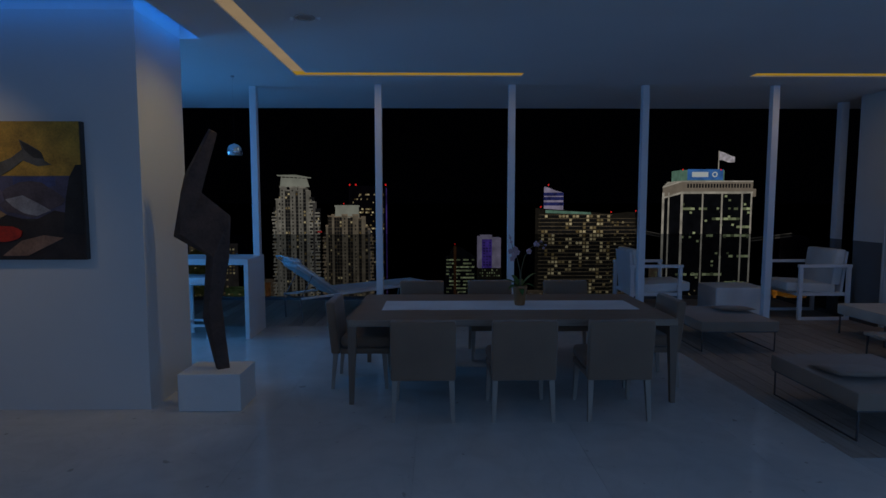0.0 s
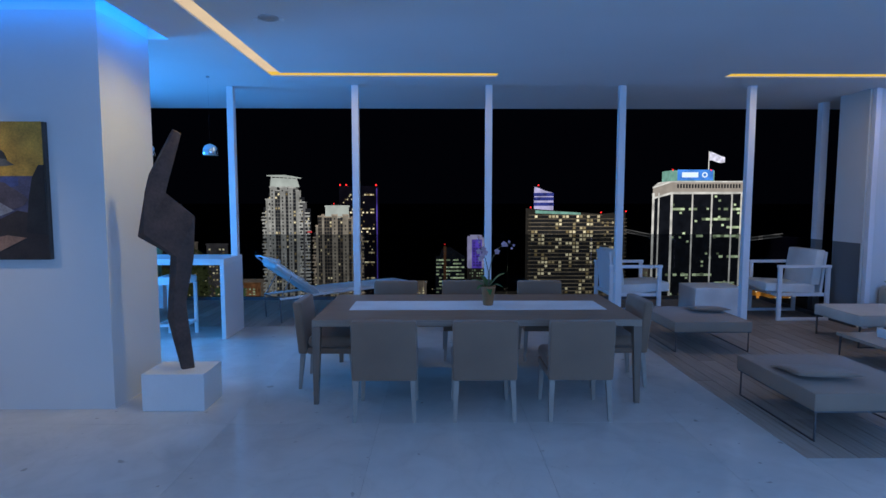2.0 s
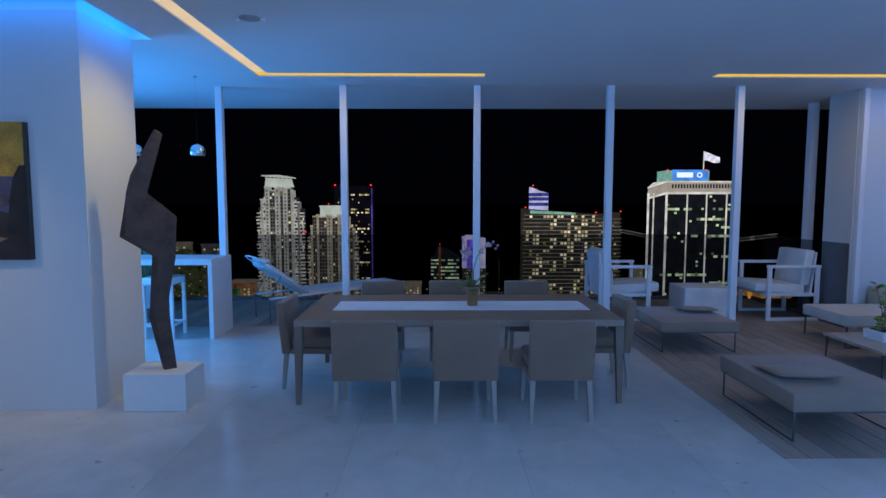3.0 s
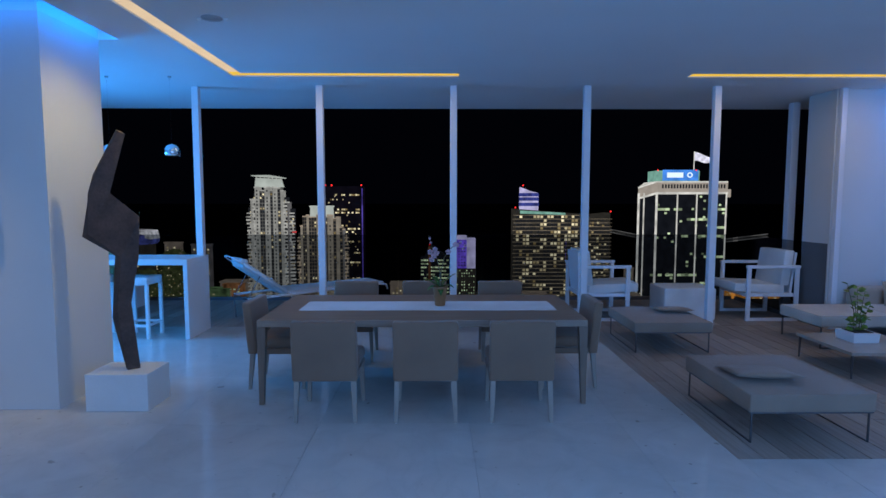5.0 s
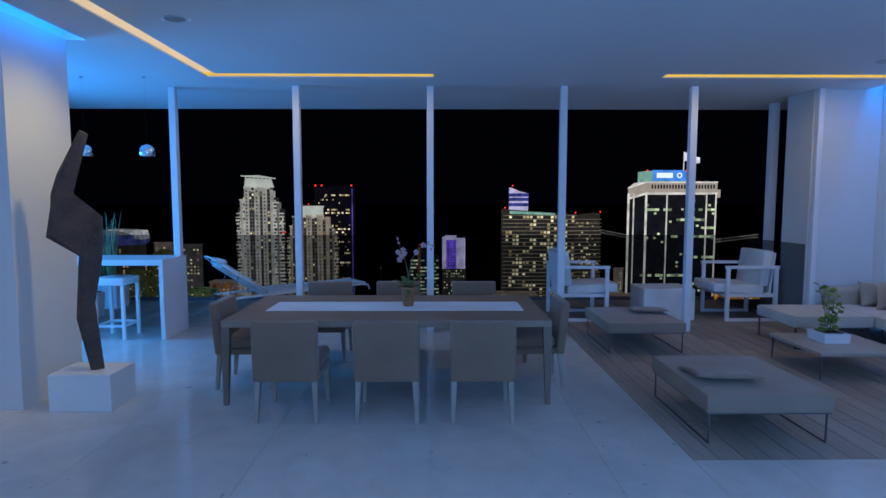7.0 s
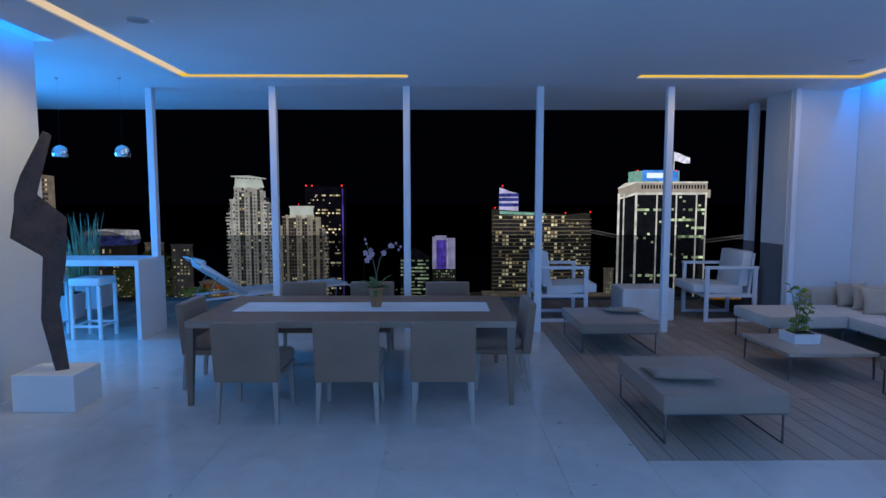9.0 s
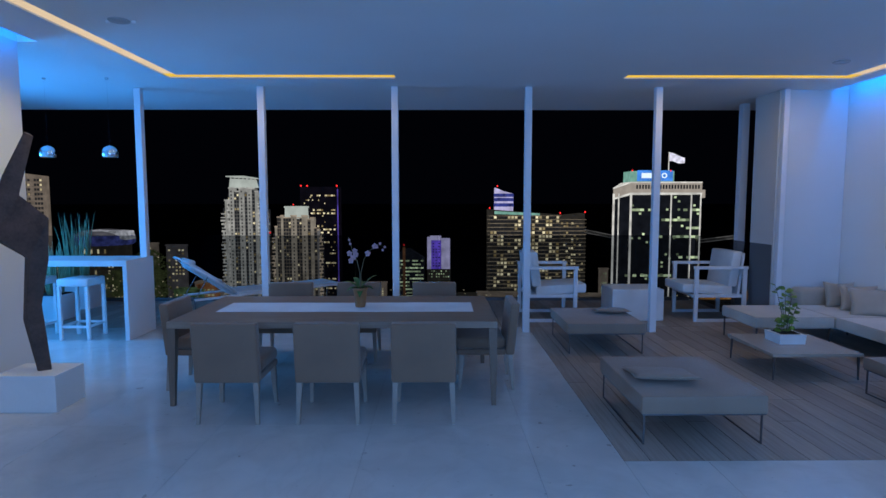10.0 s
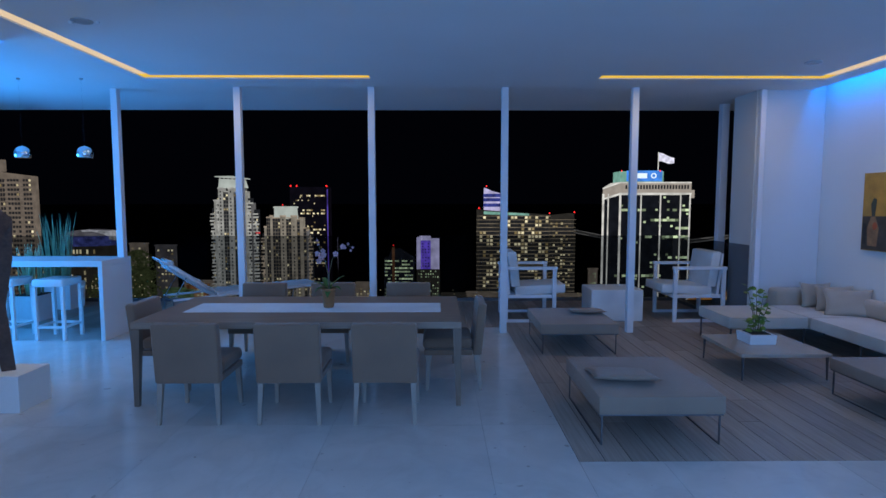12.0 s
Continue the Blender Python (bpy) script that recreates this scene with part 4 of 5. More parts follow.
SIGN_BLUE = glow("blue_sign", (0.06, 0.24, 0.75), 1.0, 0.3, 5)
SIGN_WHITE = glow("sign_white", (0.75, 0.88, 1.0), 1.1)
RED_LAMP = glow("red_beacon", (1.0, 0.03, 0.03), 1.6)
FLAG = glow("glowing_white_flag", (0.74, 0.73, 0.88), 1.0, 0.3, 9)
TEAL = glow("teal_glow", (0.16, 0.34, 0.28), 1.0, 0.3, 5)
TREE_LIT = glow("lamplit_foliage_glow", (0.034, 0.042, 0.017), 1.0, 0.6, 7)
GROUND = mat("dark_ground", (0.03, 0.03, 0.035), 0.9, 0, 0.3, 0.4, 6, 0.1)
CITY_Y = 16.7


def grid_windows(bm, x0, x1, z0, z1, y, nx, nz, fill, rnd, ww=0.55, wh=0.5, skip=None):
    """Small window boxes standing 8 mm proud of a facade that faces the terrace."""
    dx, dz = (x1 - x0) / nx, (z1 - z0) / nz
    for i in range(nx):
        for k in range(nz):
            if rnd.random() > fill or (skip and skip(i, k)):
                continue
            cx, cz = x0 + (i + 0.5) * dx, z0 + (k + 0.5) * dz
            w, h = dx * ww / 2, dz * wh / 2
            a = [bm.verts.new(p) for p in ((cx - w, y, cz - h), (cx + w, y, cz - h), (cx + w, y, cz + h), (cx - w, y, cz + h))]
            b = [bm.verts.new((v.co.x, y - 0.008, v.co.z)) for v in a]
            bm.faces.new(b)
            for q in range(4):
                bm.faces.new((a[q], a[(q + 1) % 4], b[(q + 1) % 4], b[q]))


def stuff(name, bm, m, parent, label=""):
    o = part(name, bm, m, parent, label)
    o["kind"] = "stuff"
    return o


def tower(name, x, y, label):
    return thing(name, x, y, -2.0, label, "building", "night skyline")


def beacon(t, x, y, z, r=0.028):
    bm = bmesh.new()
    bmesh.ops.create_icosphere(bm, subdivisions=2, radius=r, matrix=Matrix.Translation((x, y, z)))
    part("beacon", bm, RED_LAMP, t, "red warning light")


FLOOR = 0.104


def stone_bay(t, x0, x1, z1, kind, stone, rib, rnd, outer=0):
    """One upright strip of a tower: a pale pier, a strip of windows or a stack of balconies."""
    n = int(z1 / FLOOR)
    dark, warm, trim = bmesh.new(), bmesh.new(), bmesh.new()
    if kind == "pier":
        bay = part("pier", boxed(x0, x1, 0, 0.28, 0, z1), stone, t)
        if x1 - x0 > 0.12:
            mid = (x0 + x1) / 2
            grid_windows(dark, mid - 0.03, mid + 0.03, 0, n * FLOOR, 0, 1, n, 0.9, rnd, 0.62, 0.5)
        box(trim, x0 - 0.012, x1 + 0.012, -0.02, 0.02, z1 - 0.03, z1 + 0.012)
    elif kind == "windows":
        bay = part("window_bay", boxed(x0, x1, 0.03, 0.28, 0, z1), BAY_SHADE_TAN if stone is STONE_LIT_TAN else BAY_SHADE, t)
        cols = max(1, round((x1 - x0) / 0.075))
        grid_windows(dark, x0, x1, 0, n * FLOOR, 0.03, cols, n, 0.98, rnd, 0.76, 0.76)
        grid_windows(warm, x0, x1, 0, n * FLOOR, 0.02, cols, n, 0.16, rnd, 0.58, 0.5)
        box(trim, x0, x1, -0.01, 0.03, z1 - 0.02, z1 + 0.010)
    else:
        bay = part("balcony_bay", boxed(x0, x1, 0.10, 0.28, 0, z1), WINDOW_DARK, t)
        cols = max(1, round((x1 - x0) / 0.06))
        grid_windows(warm, x0, x1, 0, n * FLOOR, 0.09, cols, n, 0.22, rnd, 0.6, 0.5)
        for k in range(n):
            jut = rnd.choice((0.0, 0.01, 0.028))
            a, b = x0 - (jut if outer < 0 else 0), x1 + (jut if outer > 0 else 0)
            box(trim, a, b, -0.02 - jut * 0.6, 0.10, k * FLOOR, k * FLOOR + rnd.choice((0.022, 0.034, 0.048)))
            if rnd.random() < 0.5:
                c = rnd.uniform(x0, x1 - 0.02)
                box(trim, c, c + 0.018, 0.0, 0.10, k * FLOOR, (k + 1) * FLOOR)
    for nm, bm, m in (("dark_glazing", dark, WINDOW_DARK), ("lit_glazing", warm, WINDOW_WARM), ("stone_trim", trim, rib)):
        if bm.faces:
            stuff(nm, bm, m, bay)
        else:
            bm.free()


def stone_tower(x, bays, label, seed, stone, rib):
    t = tower("residential_tower", x, CITY_Y, label)
    rnd = random.Random(seed)
    a = 0.0
    for i, (w, top, kind) in enumerate(bays):
        # the last piers get the dimmer copy: side shade by colour
        stone_bay(t, a, a + w - 0.002, top + 2.0, kind, SIDE_SHADE if i > len(bays) - 3 and kind == "pier" else stone, rib, rnd, -1 if i == 0 else 1 if i == len(bays) - 1 else 0)
        a += w
    return t


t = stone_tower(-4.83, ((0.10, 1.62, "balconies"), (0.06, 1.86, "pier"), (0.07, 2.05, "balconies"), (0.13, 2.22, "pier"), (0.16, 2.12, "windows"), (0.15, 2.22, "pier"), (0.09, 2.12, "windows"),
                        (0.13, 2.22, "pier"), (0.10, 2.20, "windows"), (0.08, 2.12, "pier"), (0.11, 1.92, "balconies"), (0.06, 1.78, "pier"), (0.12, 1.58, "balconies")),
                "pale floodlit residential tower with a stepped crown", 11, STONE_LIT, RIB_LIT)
# floodlight on crown and roof slab is put in as brighter emission
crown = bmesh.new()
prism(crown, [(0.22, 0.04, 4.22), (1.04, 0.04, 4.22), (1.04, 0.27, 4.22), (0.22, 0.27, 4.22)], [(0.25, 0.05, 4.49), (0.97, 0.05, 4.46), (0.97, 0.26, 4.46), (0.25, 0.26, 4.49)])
crown = part("crown", crown, CROWN_LIT, t, "brightly lit flared crown")
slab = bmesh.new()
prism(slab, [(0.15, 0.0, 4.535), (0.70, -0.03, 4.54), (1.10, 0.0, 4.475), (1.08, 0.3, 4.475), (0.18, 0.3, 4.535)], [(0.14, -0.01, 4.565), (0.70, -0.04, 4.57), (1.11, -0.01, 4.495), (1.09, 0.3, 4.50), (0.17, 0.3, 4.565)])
part("roof_slab", slab, CROWN_LIT, t, "thin pale roof slab on short posts")
for k in range(7):
    xx = 0.26 + 0.72 * k / 6
    part("roof_post", boxed(xx - 0.012, xx + 0.012, 0.08, 0.11, 4.40, 4.545 - 0.08 * max(0, xx - 0.6)), RIB_LIT, t)
part("red_sign", boxed(1.33, 1.45, -0.08, -0.04, 2.87, 2.92), glow("dull_red", (0.45, 0.03, 0.035), 1.0, 0.4, 9), t, "small red sign on the side wing")
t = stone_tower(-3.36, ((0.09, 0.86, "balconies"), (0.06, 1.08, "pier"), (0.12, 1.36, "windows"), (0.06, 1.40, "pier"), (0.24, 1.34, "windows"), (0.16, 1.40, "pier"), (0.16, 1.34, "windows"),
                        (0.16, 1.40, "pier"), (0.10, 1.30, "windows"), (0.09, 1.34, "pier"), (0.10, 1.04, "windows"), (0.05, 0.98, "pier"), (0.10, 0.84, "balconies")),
                "tan residential tower with a round lit roof drum", 12, STONE_LIT_TAN, RIB_LIT_TAN)
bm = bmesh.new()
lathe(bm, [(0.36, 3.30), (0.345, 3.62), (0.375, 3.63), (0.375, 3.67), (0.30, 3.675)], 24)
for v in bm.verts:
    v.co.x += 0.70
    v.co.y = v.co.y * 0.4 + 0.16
part("drum", bm, CROWN_LIT, t, "pale lit roof drum", True)
beacon(t, 0.60, 0.2, 3.72, 0.02)

# dark office tower with violet edge
t = tower("office_tower", -2.70, 17.5, "dark glass tower with a violet edge and red beacons")
part("shaft", boxed(0, 1.17, 0, 0.6, 0, 4.27), glow("dark_violet_glass", (0.0028, 0.0022, 0.0045), 1, 0.5, 4), t)
part("edge_light", boxed(1.145, 1.175, -0.02, 0.02, 0.2, 4.2), glow("violet_edge", (0.06, 0.04, 0.26), 1, 0.9, 2), t, "violet strip of light up the corner")
rnd = random.Random(21)
bm = bmesh.new()
for zz in (4.0, 3.55, 3.45, 3.05, 2.95, 2.85, 2.55, 2.2, 1.9, 1.4, 1.1):
    grid_windows(bm, 0.32, 1.08, zz - 0.04, zz + 0.04, 0, 12, 1, 0.55, rnd, 0.9, 0.6)
grid_windows(bm, 0.1, 1.1, 0.4, 4.1, 0, 16, 38, 0.06, rnd, 0.5, 0.4)
stuff("lit_glazing", bm, WINDOW_WARM, t)
for x in (0.03, 0.22, 1.14):
    beacon(t, x, 0, 4.30)

# low green-lit office
t = tower("low_office", 0.28, CITY_Y, "low office block with green lit floors and an orange fin")
part("body", boxed(0, 0.88, 0, 0.6, 0, 2.12), DARK, t)
bm = bmesh.new()
prism(bm, [(0.12, 0, 2.12), (0.88, 0, 2.12), (0.88, 0.5, 2.12), (0.12, 0.5, 2.12)], [(0.2, 0, 2.36), (0.45, 0, 2.40), (0.45, 0.5, 2.40), (0.2, 0.5, 2.36)])
part("roof", bm, DARK, t)
# the fin's dim light is put in as emission
part("fin", boxed(0.24, 0.32, -0.06, 0.0, 0.3, 2.46), glow("glowing_orange_fin", (0.075, 0.035, 0.018), 1, 0.4), t, "dim orange vertical fin")
bm = bmesh.new()
grid_windows(bm, 0.02, 0.86, 0.6, 2.1, 0, 10, 14, 0.75, random.Random(4), 0.95, 0.42)
stuff("lit_glazing", bm, WINDOW_COOL, t)
beacon(t, 0.28, 0, 2.52, 0.02)

# violet-lit slab
# the violet wash of light is emission of the faces themselves
t = tower("violet_tower", 1.25, CITY_Y, "slim white tower washed with violet light")
part("body", boxed(0, 0.70, 0, 0.5, 0, 1.80), DIM_LIT, t)
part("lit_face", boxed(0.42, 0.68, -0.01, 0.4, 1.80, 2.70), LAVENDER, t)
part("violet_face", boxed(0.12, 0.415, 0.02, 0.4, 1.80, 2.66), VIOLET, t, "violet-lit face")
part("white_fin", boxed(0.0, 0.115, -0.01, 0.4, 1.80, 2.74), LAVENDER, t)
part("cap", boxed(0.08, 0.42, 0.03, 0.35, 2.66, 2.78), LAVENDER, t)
bm = bmesh.new()
grid_windows(bm, 0.03, 0.67, 0.5, 1.78, 0, 9, 15, 0.45, random.Random(6), 0.5, 0.5)
stuff("lit_glazing", bm, WINDOW_COOL, t)
bm = bmesh.new()
grid_windows(bm, 0.14, 0.40, 1.85, 2.6, 0.02, 3, 9, 0.6, random.Random(7), 0.5, 0.4)
stuff("dark_glazing", bm, WINDOW_DARK, t)

# curved apartment block with a round top
t = tower("apartment_block", 3.09, CITY_Y, "wide curved apartment block with many lit windows")
bm = bmesh.new()
prism(bm, [(0, 0, 0), (2.13, 0, 0), (2.13, 0.8, 0), (0, 0.8, 0)], [(0, 0, 3.58), (2.13, 0, 3.42), (2.13, 0.8, 3.42), (0, 0.8, 3.58)])
part("main_wing", bm, DIM_LIT, t)
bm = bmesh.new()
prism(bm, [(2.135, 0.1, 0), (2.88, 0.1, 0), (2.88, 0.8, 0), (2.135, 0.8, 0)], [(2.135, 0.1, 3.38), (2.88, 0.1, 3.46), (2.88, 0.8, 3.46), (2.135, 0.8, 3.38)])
part("side_wing", bm, DIM_LIT, t)
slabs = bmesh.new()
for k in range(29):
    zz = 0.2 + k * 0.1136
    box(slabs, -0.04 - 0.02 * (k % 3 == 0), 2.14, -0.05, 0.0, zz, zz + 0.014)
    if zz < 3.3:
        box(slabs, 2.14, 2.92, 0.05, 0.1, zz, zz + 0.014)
stuff("facade_ribs", slabs, glow("glowing_dim_ribs", (0.17, 0.14, 0.10), 1, 0.5, 6), t)
dark, warm = bmesh.new(), bmesh.new()
rnd = random.Random(9)
grid_windows(dark, 0.03, 2.1, 0.22, 3.40, 0, 20, 28, 0.8, rnd, 0.8, 0.6)
grid_windows(dark, 2.16, 2.86, 0.22, 3.30, 0.1, 9, 33, 0.8, rnd, 0.8, 0.6)
blocks = [(rnd.randrange(20), rnd.randrange(28), rnd.choice((1, 1, 1, 2)), rnd.choice((1, 1, 2, 3))) for _ in range(130)]
lit = {(i + a, k + b) for i, k, na, nb in blocks for a in range(na) for b in range(nb)}
grid_windows(warm, 0.03, 2.1, 0.22, 3.40, -0.01, 20, 28, 0.85, rnd, 0.72, 0.62, skip=lambda i, k: (i, k) not in lit)
grid_windows(warm, 2.16, 2.86, 0.22, 3.30, 0.09, 9, 33, 0.24, rnd, 0.75, 0.62)
stuff("dark_glazing", dark, WINDOW_DARK, t)
stuff("lit_glazing", warm, WINDOW_WARM, t)
bm = bmesh.new()
prism(bm, [(0.16, -0.06, 3.44), (1.5, -0.06, 3.40), (1.5, 0.0, 3.40), (0.16, 0.0, 3.44)], [(0.16, -0.06, 3.53), (1.5, -0.06, 3.46), (1.5, 0, 3.46), (0.16, 0, 3.53)])
part("roof_glow", bm, TEAL, t, "green glow along the roof terrace")
bm = bmesh.new()
lathe(bm, [(0.29, 3.5), (0.29, 4.05)], 20)
for v in bm.verts:
    v.co.x += 0.48
    v.co.y += 0.4
    if v.co.z > 4:
        v.co.z += 0.18 * max(0, min(1, (0.6 - v.co.x) / 0.4))
# lavender light put in as emission of the whole drum
part("round_top", bm, LAVENDER, t, "round lavender-lit roof tower")
for zz in (3.66, 3.82, 3.95):
    bm = bmesh.new()
    lathe(bm, [(0.30, zz), (0.30, zz + 0.10)], 20)
    for v in bm.verts:
        v.co.x += 0.48
        v.co.y += 0.4
    part("window_band", bm, glow("blue_band", (0.03, 0.04, 0.20), 1, 0.5), t)
for x, zz in ((0.02, 3.62), (0.24, 4.27), (2.12, 3.47), (2.86, 3.50)):
    beacon(t, x, 0, zz, 0.024)

# bank tower with chamfered corner, cream crown, sign and flag
# light on crown, lip, mullions, penthouse and flag is put in as emission
t = tower("bank_tower", 6.68, CITY_Y, "black glass tower with cream crown and lit mullions")
C = 0.62


def chamfer(z0, z1, grow, m, name, label=""):
    bm = bmesh.new()
    left = 0.245 if grow == 0 else 0.29
    pts = [(left - grow, 0.46), (C - grow * 0.3, 0 - grow), (2.72, 0 - grow), (2.78 + grow, 0.35), (2.78 + grow, 1.2), (left + 0.4, 1.2)]
    drop = lambda x: 1.0 if x < C - 0.1 else 0.45 if x > 2.75 else 0.0
    fall = 0.0 if grow == 0 else 0.17
    prism(bm, [(x, y, z0 - fall * drop(x)) for x, y in pts], [(x, y, z1 - fall * drop(x)) for x, y in pts])
    return part(name, bm, m, t, label)


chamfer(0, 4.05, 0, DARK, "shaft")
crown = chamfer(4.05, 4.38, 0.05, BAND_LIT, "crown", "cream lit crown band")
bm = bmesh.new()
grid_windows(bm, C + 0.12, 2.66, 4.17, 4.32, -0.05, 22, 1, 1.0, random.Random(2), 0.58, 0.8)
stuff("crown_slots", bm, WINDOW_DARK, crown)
chamfer(4.03, 4.075, 0.065, MULLION, "crown_lip", "lower lip of the crown, lit by its own emission")
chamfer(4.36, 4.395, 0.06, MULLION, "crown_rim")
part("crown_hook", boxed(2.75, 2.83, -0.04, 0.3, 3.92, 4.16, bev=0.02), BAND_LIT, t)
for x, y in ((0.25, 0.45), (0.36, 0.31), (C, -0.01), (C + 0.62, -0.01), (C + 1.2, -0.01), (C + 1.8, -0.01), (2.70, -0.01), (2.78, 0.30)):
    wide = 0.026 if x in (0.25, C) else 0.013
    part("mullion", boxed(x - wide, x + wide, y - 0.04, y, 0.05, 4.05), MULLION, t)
rnd = random.Random(14)
cool = bmesh.new()
for zz, x0, x1 in ((3.52, 0.65, 1.4), (3.22, 1.55, 2.4), (3.52, 2.2, 2.7), (2.72, 1.9, 2.7), (2.98, 2.3, 2.7), (1.55, 0.5, 1.9), (2.1, 2.1, 2.7), (0.35, 0.8, 2.4), (2.72, 1.4, 1.6), (1.3, 2.0, 2.6)):
    grid_windows(cool, x0, x1, zz, zz + 0.09, 0, max(2, int((x1 - x0) / 0.11)), 1, 0.85, rnd, 0.96, 0.8)
grid_windows(cool, C, 2.7, 0.1, 4.0, -0.004, 18, 32, 0.07, rnd, 0.6, 0.5)
stuff("lit_glazing", cool, WINDOW_COOL, t)
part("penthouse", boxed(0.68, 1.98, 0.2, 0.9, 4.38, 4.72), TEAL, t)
board = part("sign_board", boxed(0.86, 1.92, 0.15, 0.19, 4.42, 4.74), SIGN_BLUE, t, "blue lit sign board")
part("sign_bar", boxed(0.98, 1.46, 0.13, 0.149, 4.51, 4.66), SIGN_WHITE, board)
bm = bmesh.new()
tube(bm, [(1.66 + 0.065 * math.cos(2 * math.pi * k / 20), 0.135, 4.585 + 0.065 * math.sin(2 * math.pi * k / 20)) for k in range(21)], 0.018, 6)
part("sign_ring", bm, SIGN_WHITE, board)
pole = part("flag_pole", boxed(1.84, 1.86, 0.3, 0.32, 4.68, 5.30), MULLION, t)
bm = bmesh.new()
rows = []
for i in range(11):
    s = i / 10
    rows.append((bm.verts.new((1.86 + 0.46 * s, 0.31 + 0.03 * math.sin(5 * s), 5.02 - 0.07 * s + 0.02 * math.sin(7 * s))), bm.verts.new((1.86 + 0.46 * s, 0.31 + 0.04 * math.sin(5 * s + 0.6), 5.29 - 0.16 * s + 0.02 * math.sin(6 * s)))))
for a, b in zip(rows, rows[1:]):
    bm.faces.new((a[0], b[0], b[1], a[1]))
part("flag", bm, FLAG, pole, "white waving flag")
for x in (0.70, 1.85):
    beacon(t, x, 0.15, 4.73, 0.024)

# tower block at the far side of the bar
t = tower("tan_tower", -12.06, CITY_Y, "tan concrete tower block with balconies")
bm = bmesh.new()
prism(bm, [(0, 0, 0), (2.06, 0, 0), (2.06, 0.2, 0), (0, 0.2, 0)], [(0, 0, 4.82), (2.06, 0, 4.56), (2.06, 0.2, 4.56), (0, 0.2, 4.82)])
part("body", bm, TAN_LIT, t)
part("roof_house", boxed(0.4, 1.15, 0.05, 0.19, 4.7, 5.05), TAN_LIT, t)
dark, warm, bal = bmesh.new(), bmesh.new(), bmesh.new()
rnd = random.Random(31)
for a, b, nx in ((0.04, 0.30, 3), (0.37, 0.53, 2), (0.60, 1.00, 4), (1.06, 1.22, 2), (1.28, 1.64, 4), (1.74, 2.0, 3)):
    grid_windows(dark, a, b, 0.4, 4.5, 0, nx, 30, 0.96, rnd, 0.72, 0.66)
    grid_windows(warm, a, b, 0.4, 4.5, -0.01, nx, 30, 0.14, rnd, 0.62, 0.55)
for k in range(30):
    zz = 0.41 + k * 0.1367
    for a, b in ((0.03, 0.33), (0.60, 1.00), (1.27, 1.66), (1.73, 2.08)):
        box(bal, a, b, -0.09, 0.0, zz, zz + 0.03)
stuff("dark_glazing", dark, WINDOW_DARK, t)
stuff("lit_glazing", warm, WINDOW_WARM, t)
stuff("balcony_work", bal, TAN_LIT, t)

# round hall
# rim, roof and canopy emit; the light on them is put in
t = tower("round_hall", -8.68, 17.3, "low round hall with a white blue-lit roof rim")
bm = bmesh.new()
lathe(bm, [(0.72, 0.8), (0.74, 2.5)], 28)
part("drum_wall", bm, DIM_LIT, t)
bm = bmesh.new()
lathe(bm, [(0.78, 2.5), (0.84, 2.56), (0.84, 2.78), (0.80, 2.80)], 28)
part("lit_rim", bm, glow("glowing_blue_rim", (0.035, 0.045, 0.17), 1, 0.7, 7), t, "blue-white lit rim")
bm = bmesh.new()
lathe(bm, [(0.80, 2.80), (0.6, 2.93), (0.2, 2.97)], 28)
part("roof", bm, glow("glowing_grey_roof", (0.05, 0.05, 0.06), 1, 0.5, 4), t)
bm = bmesh.new()
prism(bm, [(0.05, -0.6, 2.86), (0.86, -0.4, 2.66), (0.86, 0.2, 2.66), (0.05, 0.2, 2.86)], [(0.0, -0.6, 2.97), (0.80, -0.4, 2.92), (0.80, 0.2, 2.92), (0.0, 0.2, 2.97)])
part("canopy", bm, glow("glowing_white_canopy", (0.22, 0.23, 0.26), 1, 0.6, 6), t, "white sloping roof canopy")
bm = bmesh.new()
grid_windows(bm, -0.7, 0.7, 1.2, 2.45, -0.76, 14, 6, 0.5, random.Random(41), 0.5, 0.6)
stuff("lit_glazing", bm, WINDOW_WARM, t)


def low_block(x0, x1, z1, m, label, seed, fill=0.4, wm=None, y=None, deep=0.5):
    t = tower("low_building", x0, y or CITY_Y, label)
    w, h = x1 - x0, z1 + 2.0
    part("body", boxed(0, w, 0, deep, 0, h), m, t)
    part("parapet", boxed(-0.02, w + 0.02, -0.02, deep, h, h + 0.04), m, t)
    bm = bmesh.new()
    grid_windows(bm, 0.04, w - 0.04, 0.5, h - 0.08, 0, max(3, int(w / 0.11)), max(3, int(h / 0.13)), fill, random.Random(seed), 0.5, 0.5)
    stuff("lit_glazing", bm, wm or WINDOW_WARM, t)


low_block(-6.52, -5.93, 0.50, glow("glowing_grey_concrete", (0.05, 0.047, 0.05), 1, 0.4, 4), "square mid-rise block with lit windows", 51, 0.55, deep=0.12)
low_block(-7.55, -7.05, 0.52, TAN_LIT, "pale low block behind the trees", 52, 0.3, y=17.2, deep=0.15)
low_block(-9.6, -8.6, 0.1, DIM_LIT, "low brown block with warm windows", 53, 0.5, y=16.2)
low_block(-5.7, -4.9, -0.62, TAN_LIT, "low warehouse with bright street lights", 54, 0.6)
low_block(-0.62, 0.0, -0.68, TAN_LIT, "low pink-grey block with small windows", 55, 0.7)
low_block(2.0, 2.9, -1.02, DIM_LIT, "low dim block beside a tower", 56, 0.35)
low_block(2.75, 4.0, -0.92, TAN_LIT, "low tan block with sparse windows", 57, 0.25, y=16.3)
low_block(5.35, 6.75, -0.98, TAN_LIT, "long low pale block at the tower foot", 58, 0.35, y=16.3)
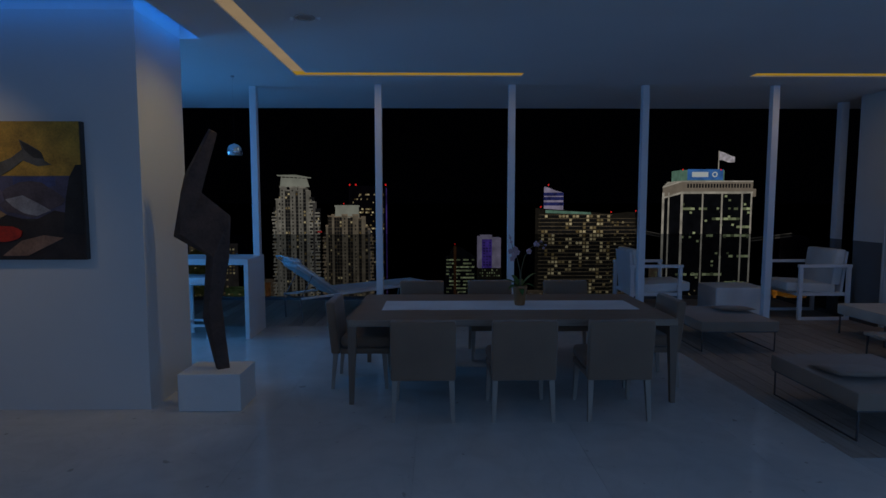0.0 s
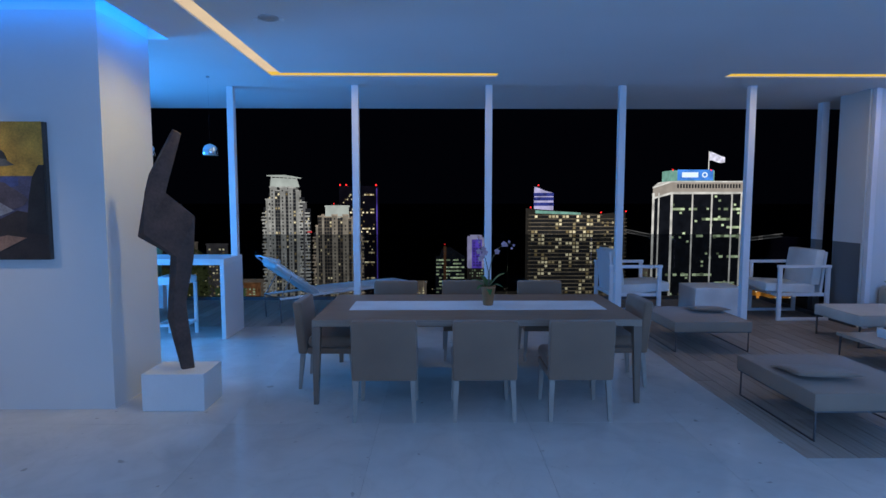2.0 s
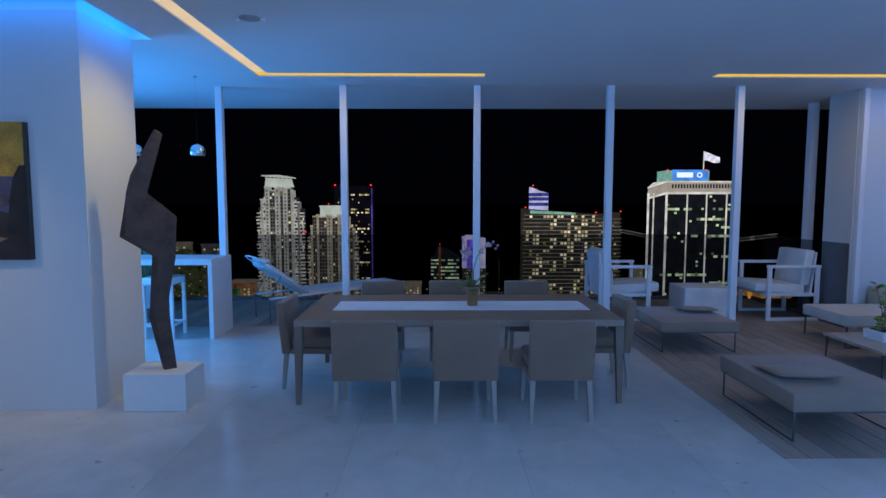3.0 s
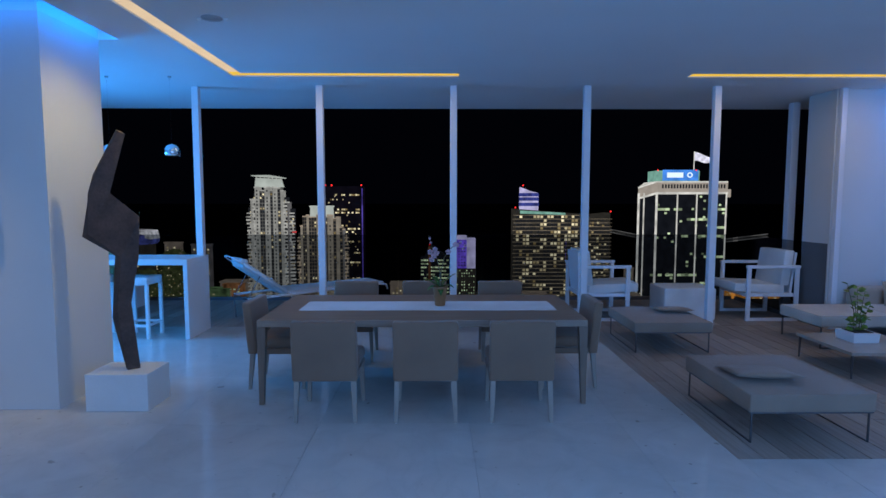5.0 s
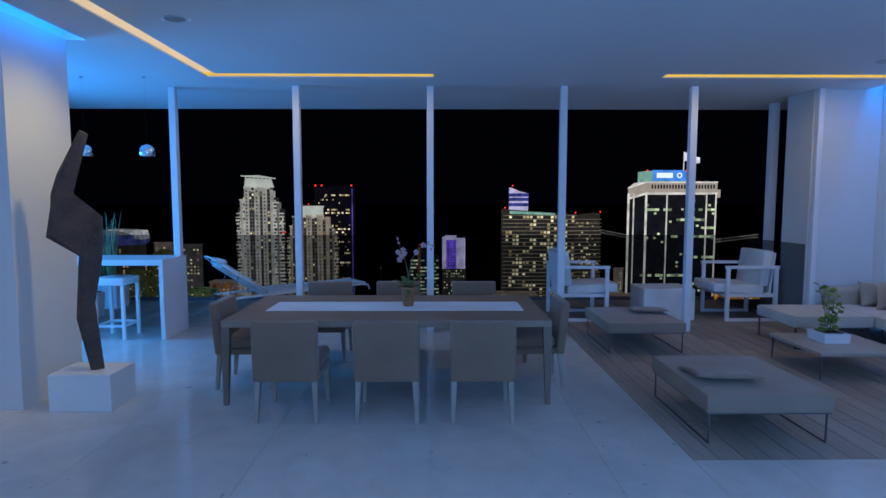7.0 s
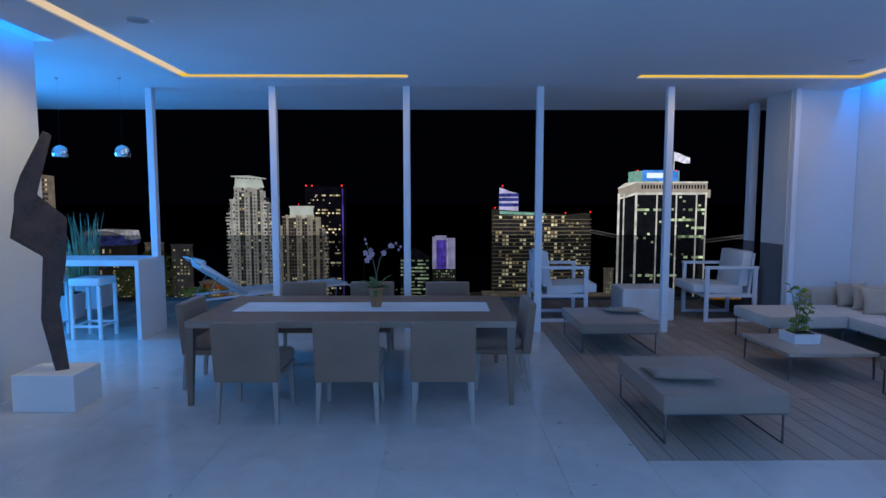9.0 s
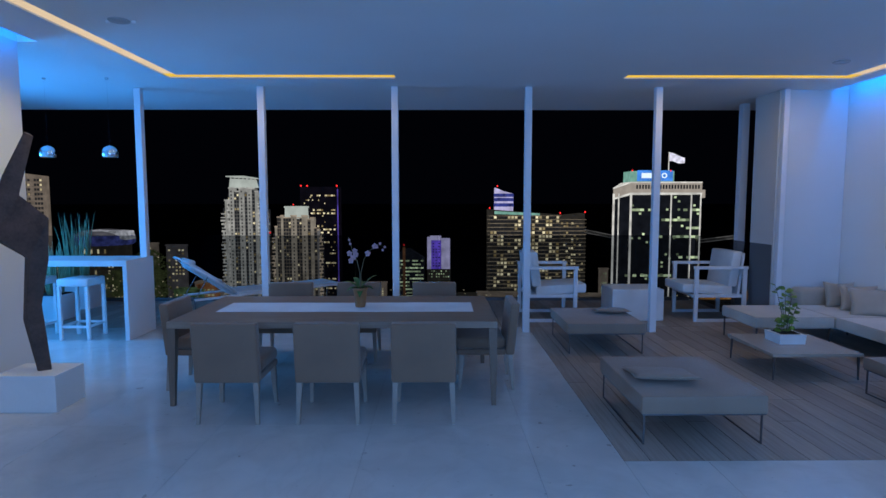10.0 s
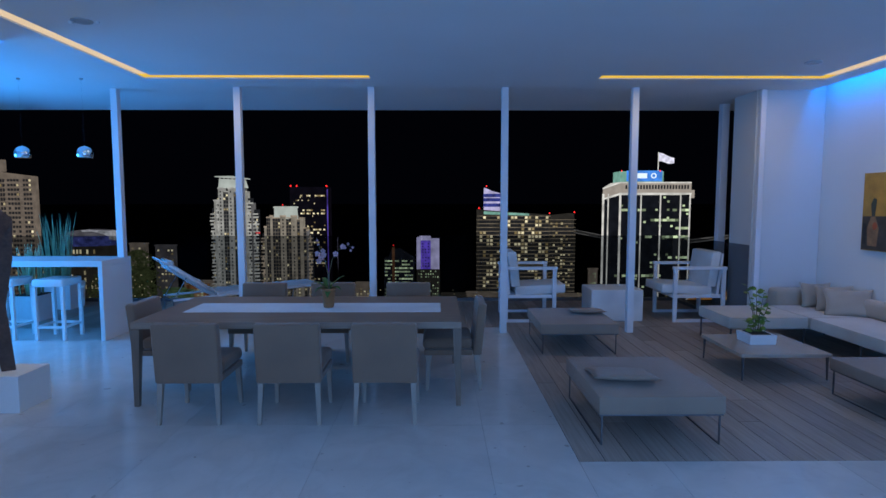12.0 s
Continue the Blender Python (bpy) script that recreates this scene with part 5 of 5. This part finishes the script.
low_block(6.42, 6.68, -0.22, TAN_LIT, "slim pale block between the towers", 59, 0.7, WINDOW_COOL, deep=0.1)
# orange street light is put in as emission of the walls
low_block(9.6, 11.2, -1.0, glow("orange_wall_glow", (0.30, 0.12, 0.02), 1, 0.6, 3), "low building in orange street light", 60, 0.4)


# tower crane between the towers
def crane(x, z, length, rise, label):
    t = thing("tower_crane", x, 17.4, -2.0, label, "crane", "building cranes")
    h = z + 2.0
    bm = bmesh.new()
    for dy in (-0.03, 0.03):
        for dz in (0, 0.09):
            box(bm, -0.25, length, dy - 0.006, dy + 0.006, h + dz - 0.008, h + dz + 0.008)
    for k in range(int(length / 0.09)):
        tube(bm, [(k * 0.09, -0.03, h), (k * 0.09 + 0.045, -0.03, h + 0.09), (k * 0.09 + 0.09, -0.03, h)], 0.005, 4)
    for v in bm.verts:
        v.co.z += rise * v.co.x
    # the jib emits faintly in place of light falling on it
    part("jib", bm, glow("glowing_grey_jib", (0.09, 0.09, 0.09), 1, 0.5, 4), t)
    part("mast", boxed(-0.05, 0.05, -0.05, 0.05, 0, h - 0.009), DIM_LIT, t)


crane(9.6, 0.52, 1.5, 0.12, "grey lattice tower crane jib")
crane(6.1, 0.86, 0.95, -0.2, "distant dark lattice crane")


# lamplit trees by the low blocks
def city_tree(x, y, top, r, seed):
    t = thing("city_tree", x, y, -2.0, "dark lamplit tree in the street below", "tree", "street trees")
    bm = bmesh.new()
    tube(bm, [(0, 0, 0), (0.02, 0, (top + 2) * 0.5), (0, 0.02, top + 1.8)], 0.06, 6, 0.02)
    part("trunk", bm, STEM, t)
    rnd = random.Random(seed)
    bm = bmesh.new()
    for _ in range(1100):
        a, u = rnd.uniform(0, 6.28), rnd.random() ** 0.5
        z = rnd.uniform(-0.95, 0.95)
        k = r * u * math.sqrt(1 - z * z) * (1 + 0.3 * math.sin(3 * a + seed))
        c = Vector((k * math.cos(a), k * math.sin(a), top + 2 - r * 1.2 + z * r * 1.2))
        s = rnd.uniform(0.03, 0.06)
        d1 = Vector((rnd.gauss(0, 1), rnd.gauss(0, 1), rnd.gauss(0, 1))).normalized() * s
        d2 = d1.orthogonal().normalized() * s * 0.6
        bm.faces.new([bm.verts.new(c + q) for q in (-d1, -d2, d1, d2)])
    # lamplight on the leaves is put in as their own emission
    o = part("crown", bm, TREE_LIT, t)
    o["kind"] = "stuff"
    lights = bmesh.new()
    for _ in range(26):
        a, z = rnd.uniform(3.4, 6.0), rnd.uniform(-0.9, 0.7)
        k = r * math.sqrt(1 - z * z)
        bmesh.ops.create_icosphere(lights, subdivisions=1, radius=0.018, matrix=Matrix.Translation((k * math.cos(a), k * math.sin(a), top + 2 - r * 1.2 + z * r * 1.2)))
    o = part("lamp_glints", lights, WINDOW_WARM, t, "small lamps showing through the leaves")
    o["kind"] = "stuff"


city_tree(-6.85, 16.3, 0.42, 0.46, 1)
city_tree(-6.55, 15.9, -0.05, 0.42, 2)
city_tree(-7.5, 16.0, -0.1, 0.45, 3)
city_tree(-6.95, 15.7, -0.35, 0.40, 4)

# bright market hall and green-lit yard left of the pale tower
# green and orange light on both is wall emission
low_block(-6.1, -5.3, -0.78, glow("green_wall_glow", (0.05, 0.085, 0.04), 1, 0.8, 5), "low green-lit yard building", 61, 0.6, y=16.2)
low_block(-5.5, -4.95, -0.66, glow("orange_shed_glow", (0.16, 0.07, 0.03), 1, 0.8, 5), "low shed in orange light", 62, 0.6, WINDOW_COOL, y=16.4)

# street lights scattered over the lower town
rnd = random.Random(77)
bm = bmesh.new()
for _ in range(260):
    x, y, z = rnd.uniform(-11, 11), rnd.uniform(15.6, 16.5), rnd.uniform(-1.7, -0.75)
    bmesh.ops.create_icosphere(bm, subdivisions=1, radius=rnd.uniform(0.008, 0.022), matrix=Matrix.Translation((x, y, z)))
o = solid("street_lights", bm, WINDOW_WARM, "scattered small warm street lights of the town", "street lights", "stuff")
solid("ground", boxed(-900, 900, 10.6, 1800, -2.2, -2.001), GROUND, "dark ground of the town below", "ground", "structure")


# ---- floors, laid piece by piece ----
sub = solid("floor", boxed(WEST, EAST, SOUTH, 7.92, -0.10, -0.0045), GROUT, "polished pale marble tile floor", "floor", "structure")
meshes = {}


def slab_mesh(kind, w, d, h, m, bev):
    key = (kind, round(w, 3), round(d, 3))
    if key not in meshes:
        bm = bmesh.new()
        b = bev
        prism(bm, [(0, 0, -h), (w, 0, -h), (w, d, -h), (0, d, -h)], [(0, 0, -b), (w, 0, -b), (w, d, -b), (0, d, -b)])
        top = [f for f in bm.faces if all(abs(v.co.z + b) < 1e-5 for v in f.verts)][0]
        for v in bmesh.ops.inset_individual(bm, faces=[top], thickness=b)["faces"]:
            pass
        for v in top.verts:
            v.co.z = 0
        meshes[key] = finish(bm, kind, m)
    return meshes[key]


DECK_X, DECK_Y, DECK_N = 2.87, 3.71, 7.92
TILE, GAP = 1.2, 0.0009


def lay_tiles(x0, x1, y0, y1):
    i0, i1 = math.floor((x0 + 0.15) / TILE), math.ceil((x1 + 0.15) / TILE)
    j0, j1 = math.floor((y0 - 0.76) / TILE), math.ceil((y1 - 0.76) / TILE)
    for i in range(i0, i1):
        for j in range(j0, j1):
            a, b = max(x0, -0.15 + i * TILE) + GAP, min(x1, -0.15 + (i + 1) * TILE) - GAP
            c, d = max(y0, 0.76 + j * TILE) + GAP, min(y1, 0.76 + (j + 1) * TILE) - GAP
            if b - a > 0.02 and d - c > 0.02:
                piece("tile", slab_mesh("tile", b - a, d - c, 0.004, MARBLE, 0.001), sub, a, c, 0)


lay_tiles(WEST, DECK_X, SOUTH, DECK_N)
lay_tiles(DECK_X, EAST, SOUTH, DECK_Y)

deck = solid("deck", boxed(-6.2, EAST, 7.93, 10.2, -0.14, -0.03), SUBFLOOR, "weathered grey-brown wooden deck boards", "deck", "structure")
inlay = solid("deck_inlay", boxed(DECK_X, EAST, DECK_Y, 7.929, -0.0044, -0.0038), SUBFLOOR, "grey-brown board floor running out to the terrace", "deck", "structure")
BOARD = 0.185


def lay_boards(parent, x0, x1, y0, y1, h, seed):
    rnd = random.Random(seed)
    x = x0
    while x < x1 - 0.03:
        w = min(BOARD, x1 - x) - 0.006
        y = y0
        cut = rnd.choice((0.7, 1.2, 1.7, 2.2))
        while y < y1 - 0.02:
            d = min(cut, y1 - y)
            if y1 - (y + d) < 0.25:
                d = y1 - y
            piece("board", slab_mesh("board", w, d - 0.005, h, DECK, 0.0016), parent, x + 0.003, y + 0.0025, 0.0)
            y += d
            cut = rnd.choice((1.7, 2.2, 2.7))
        x += BOARD


lay_boards(inlay, DECK_X, EAST, DECK_Y, 7.925, 0.0036, 5)
lay_boards(deck, -6.2, EAST, 7.932, 10.19, 0.028, 6)
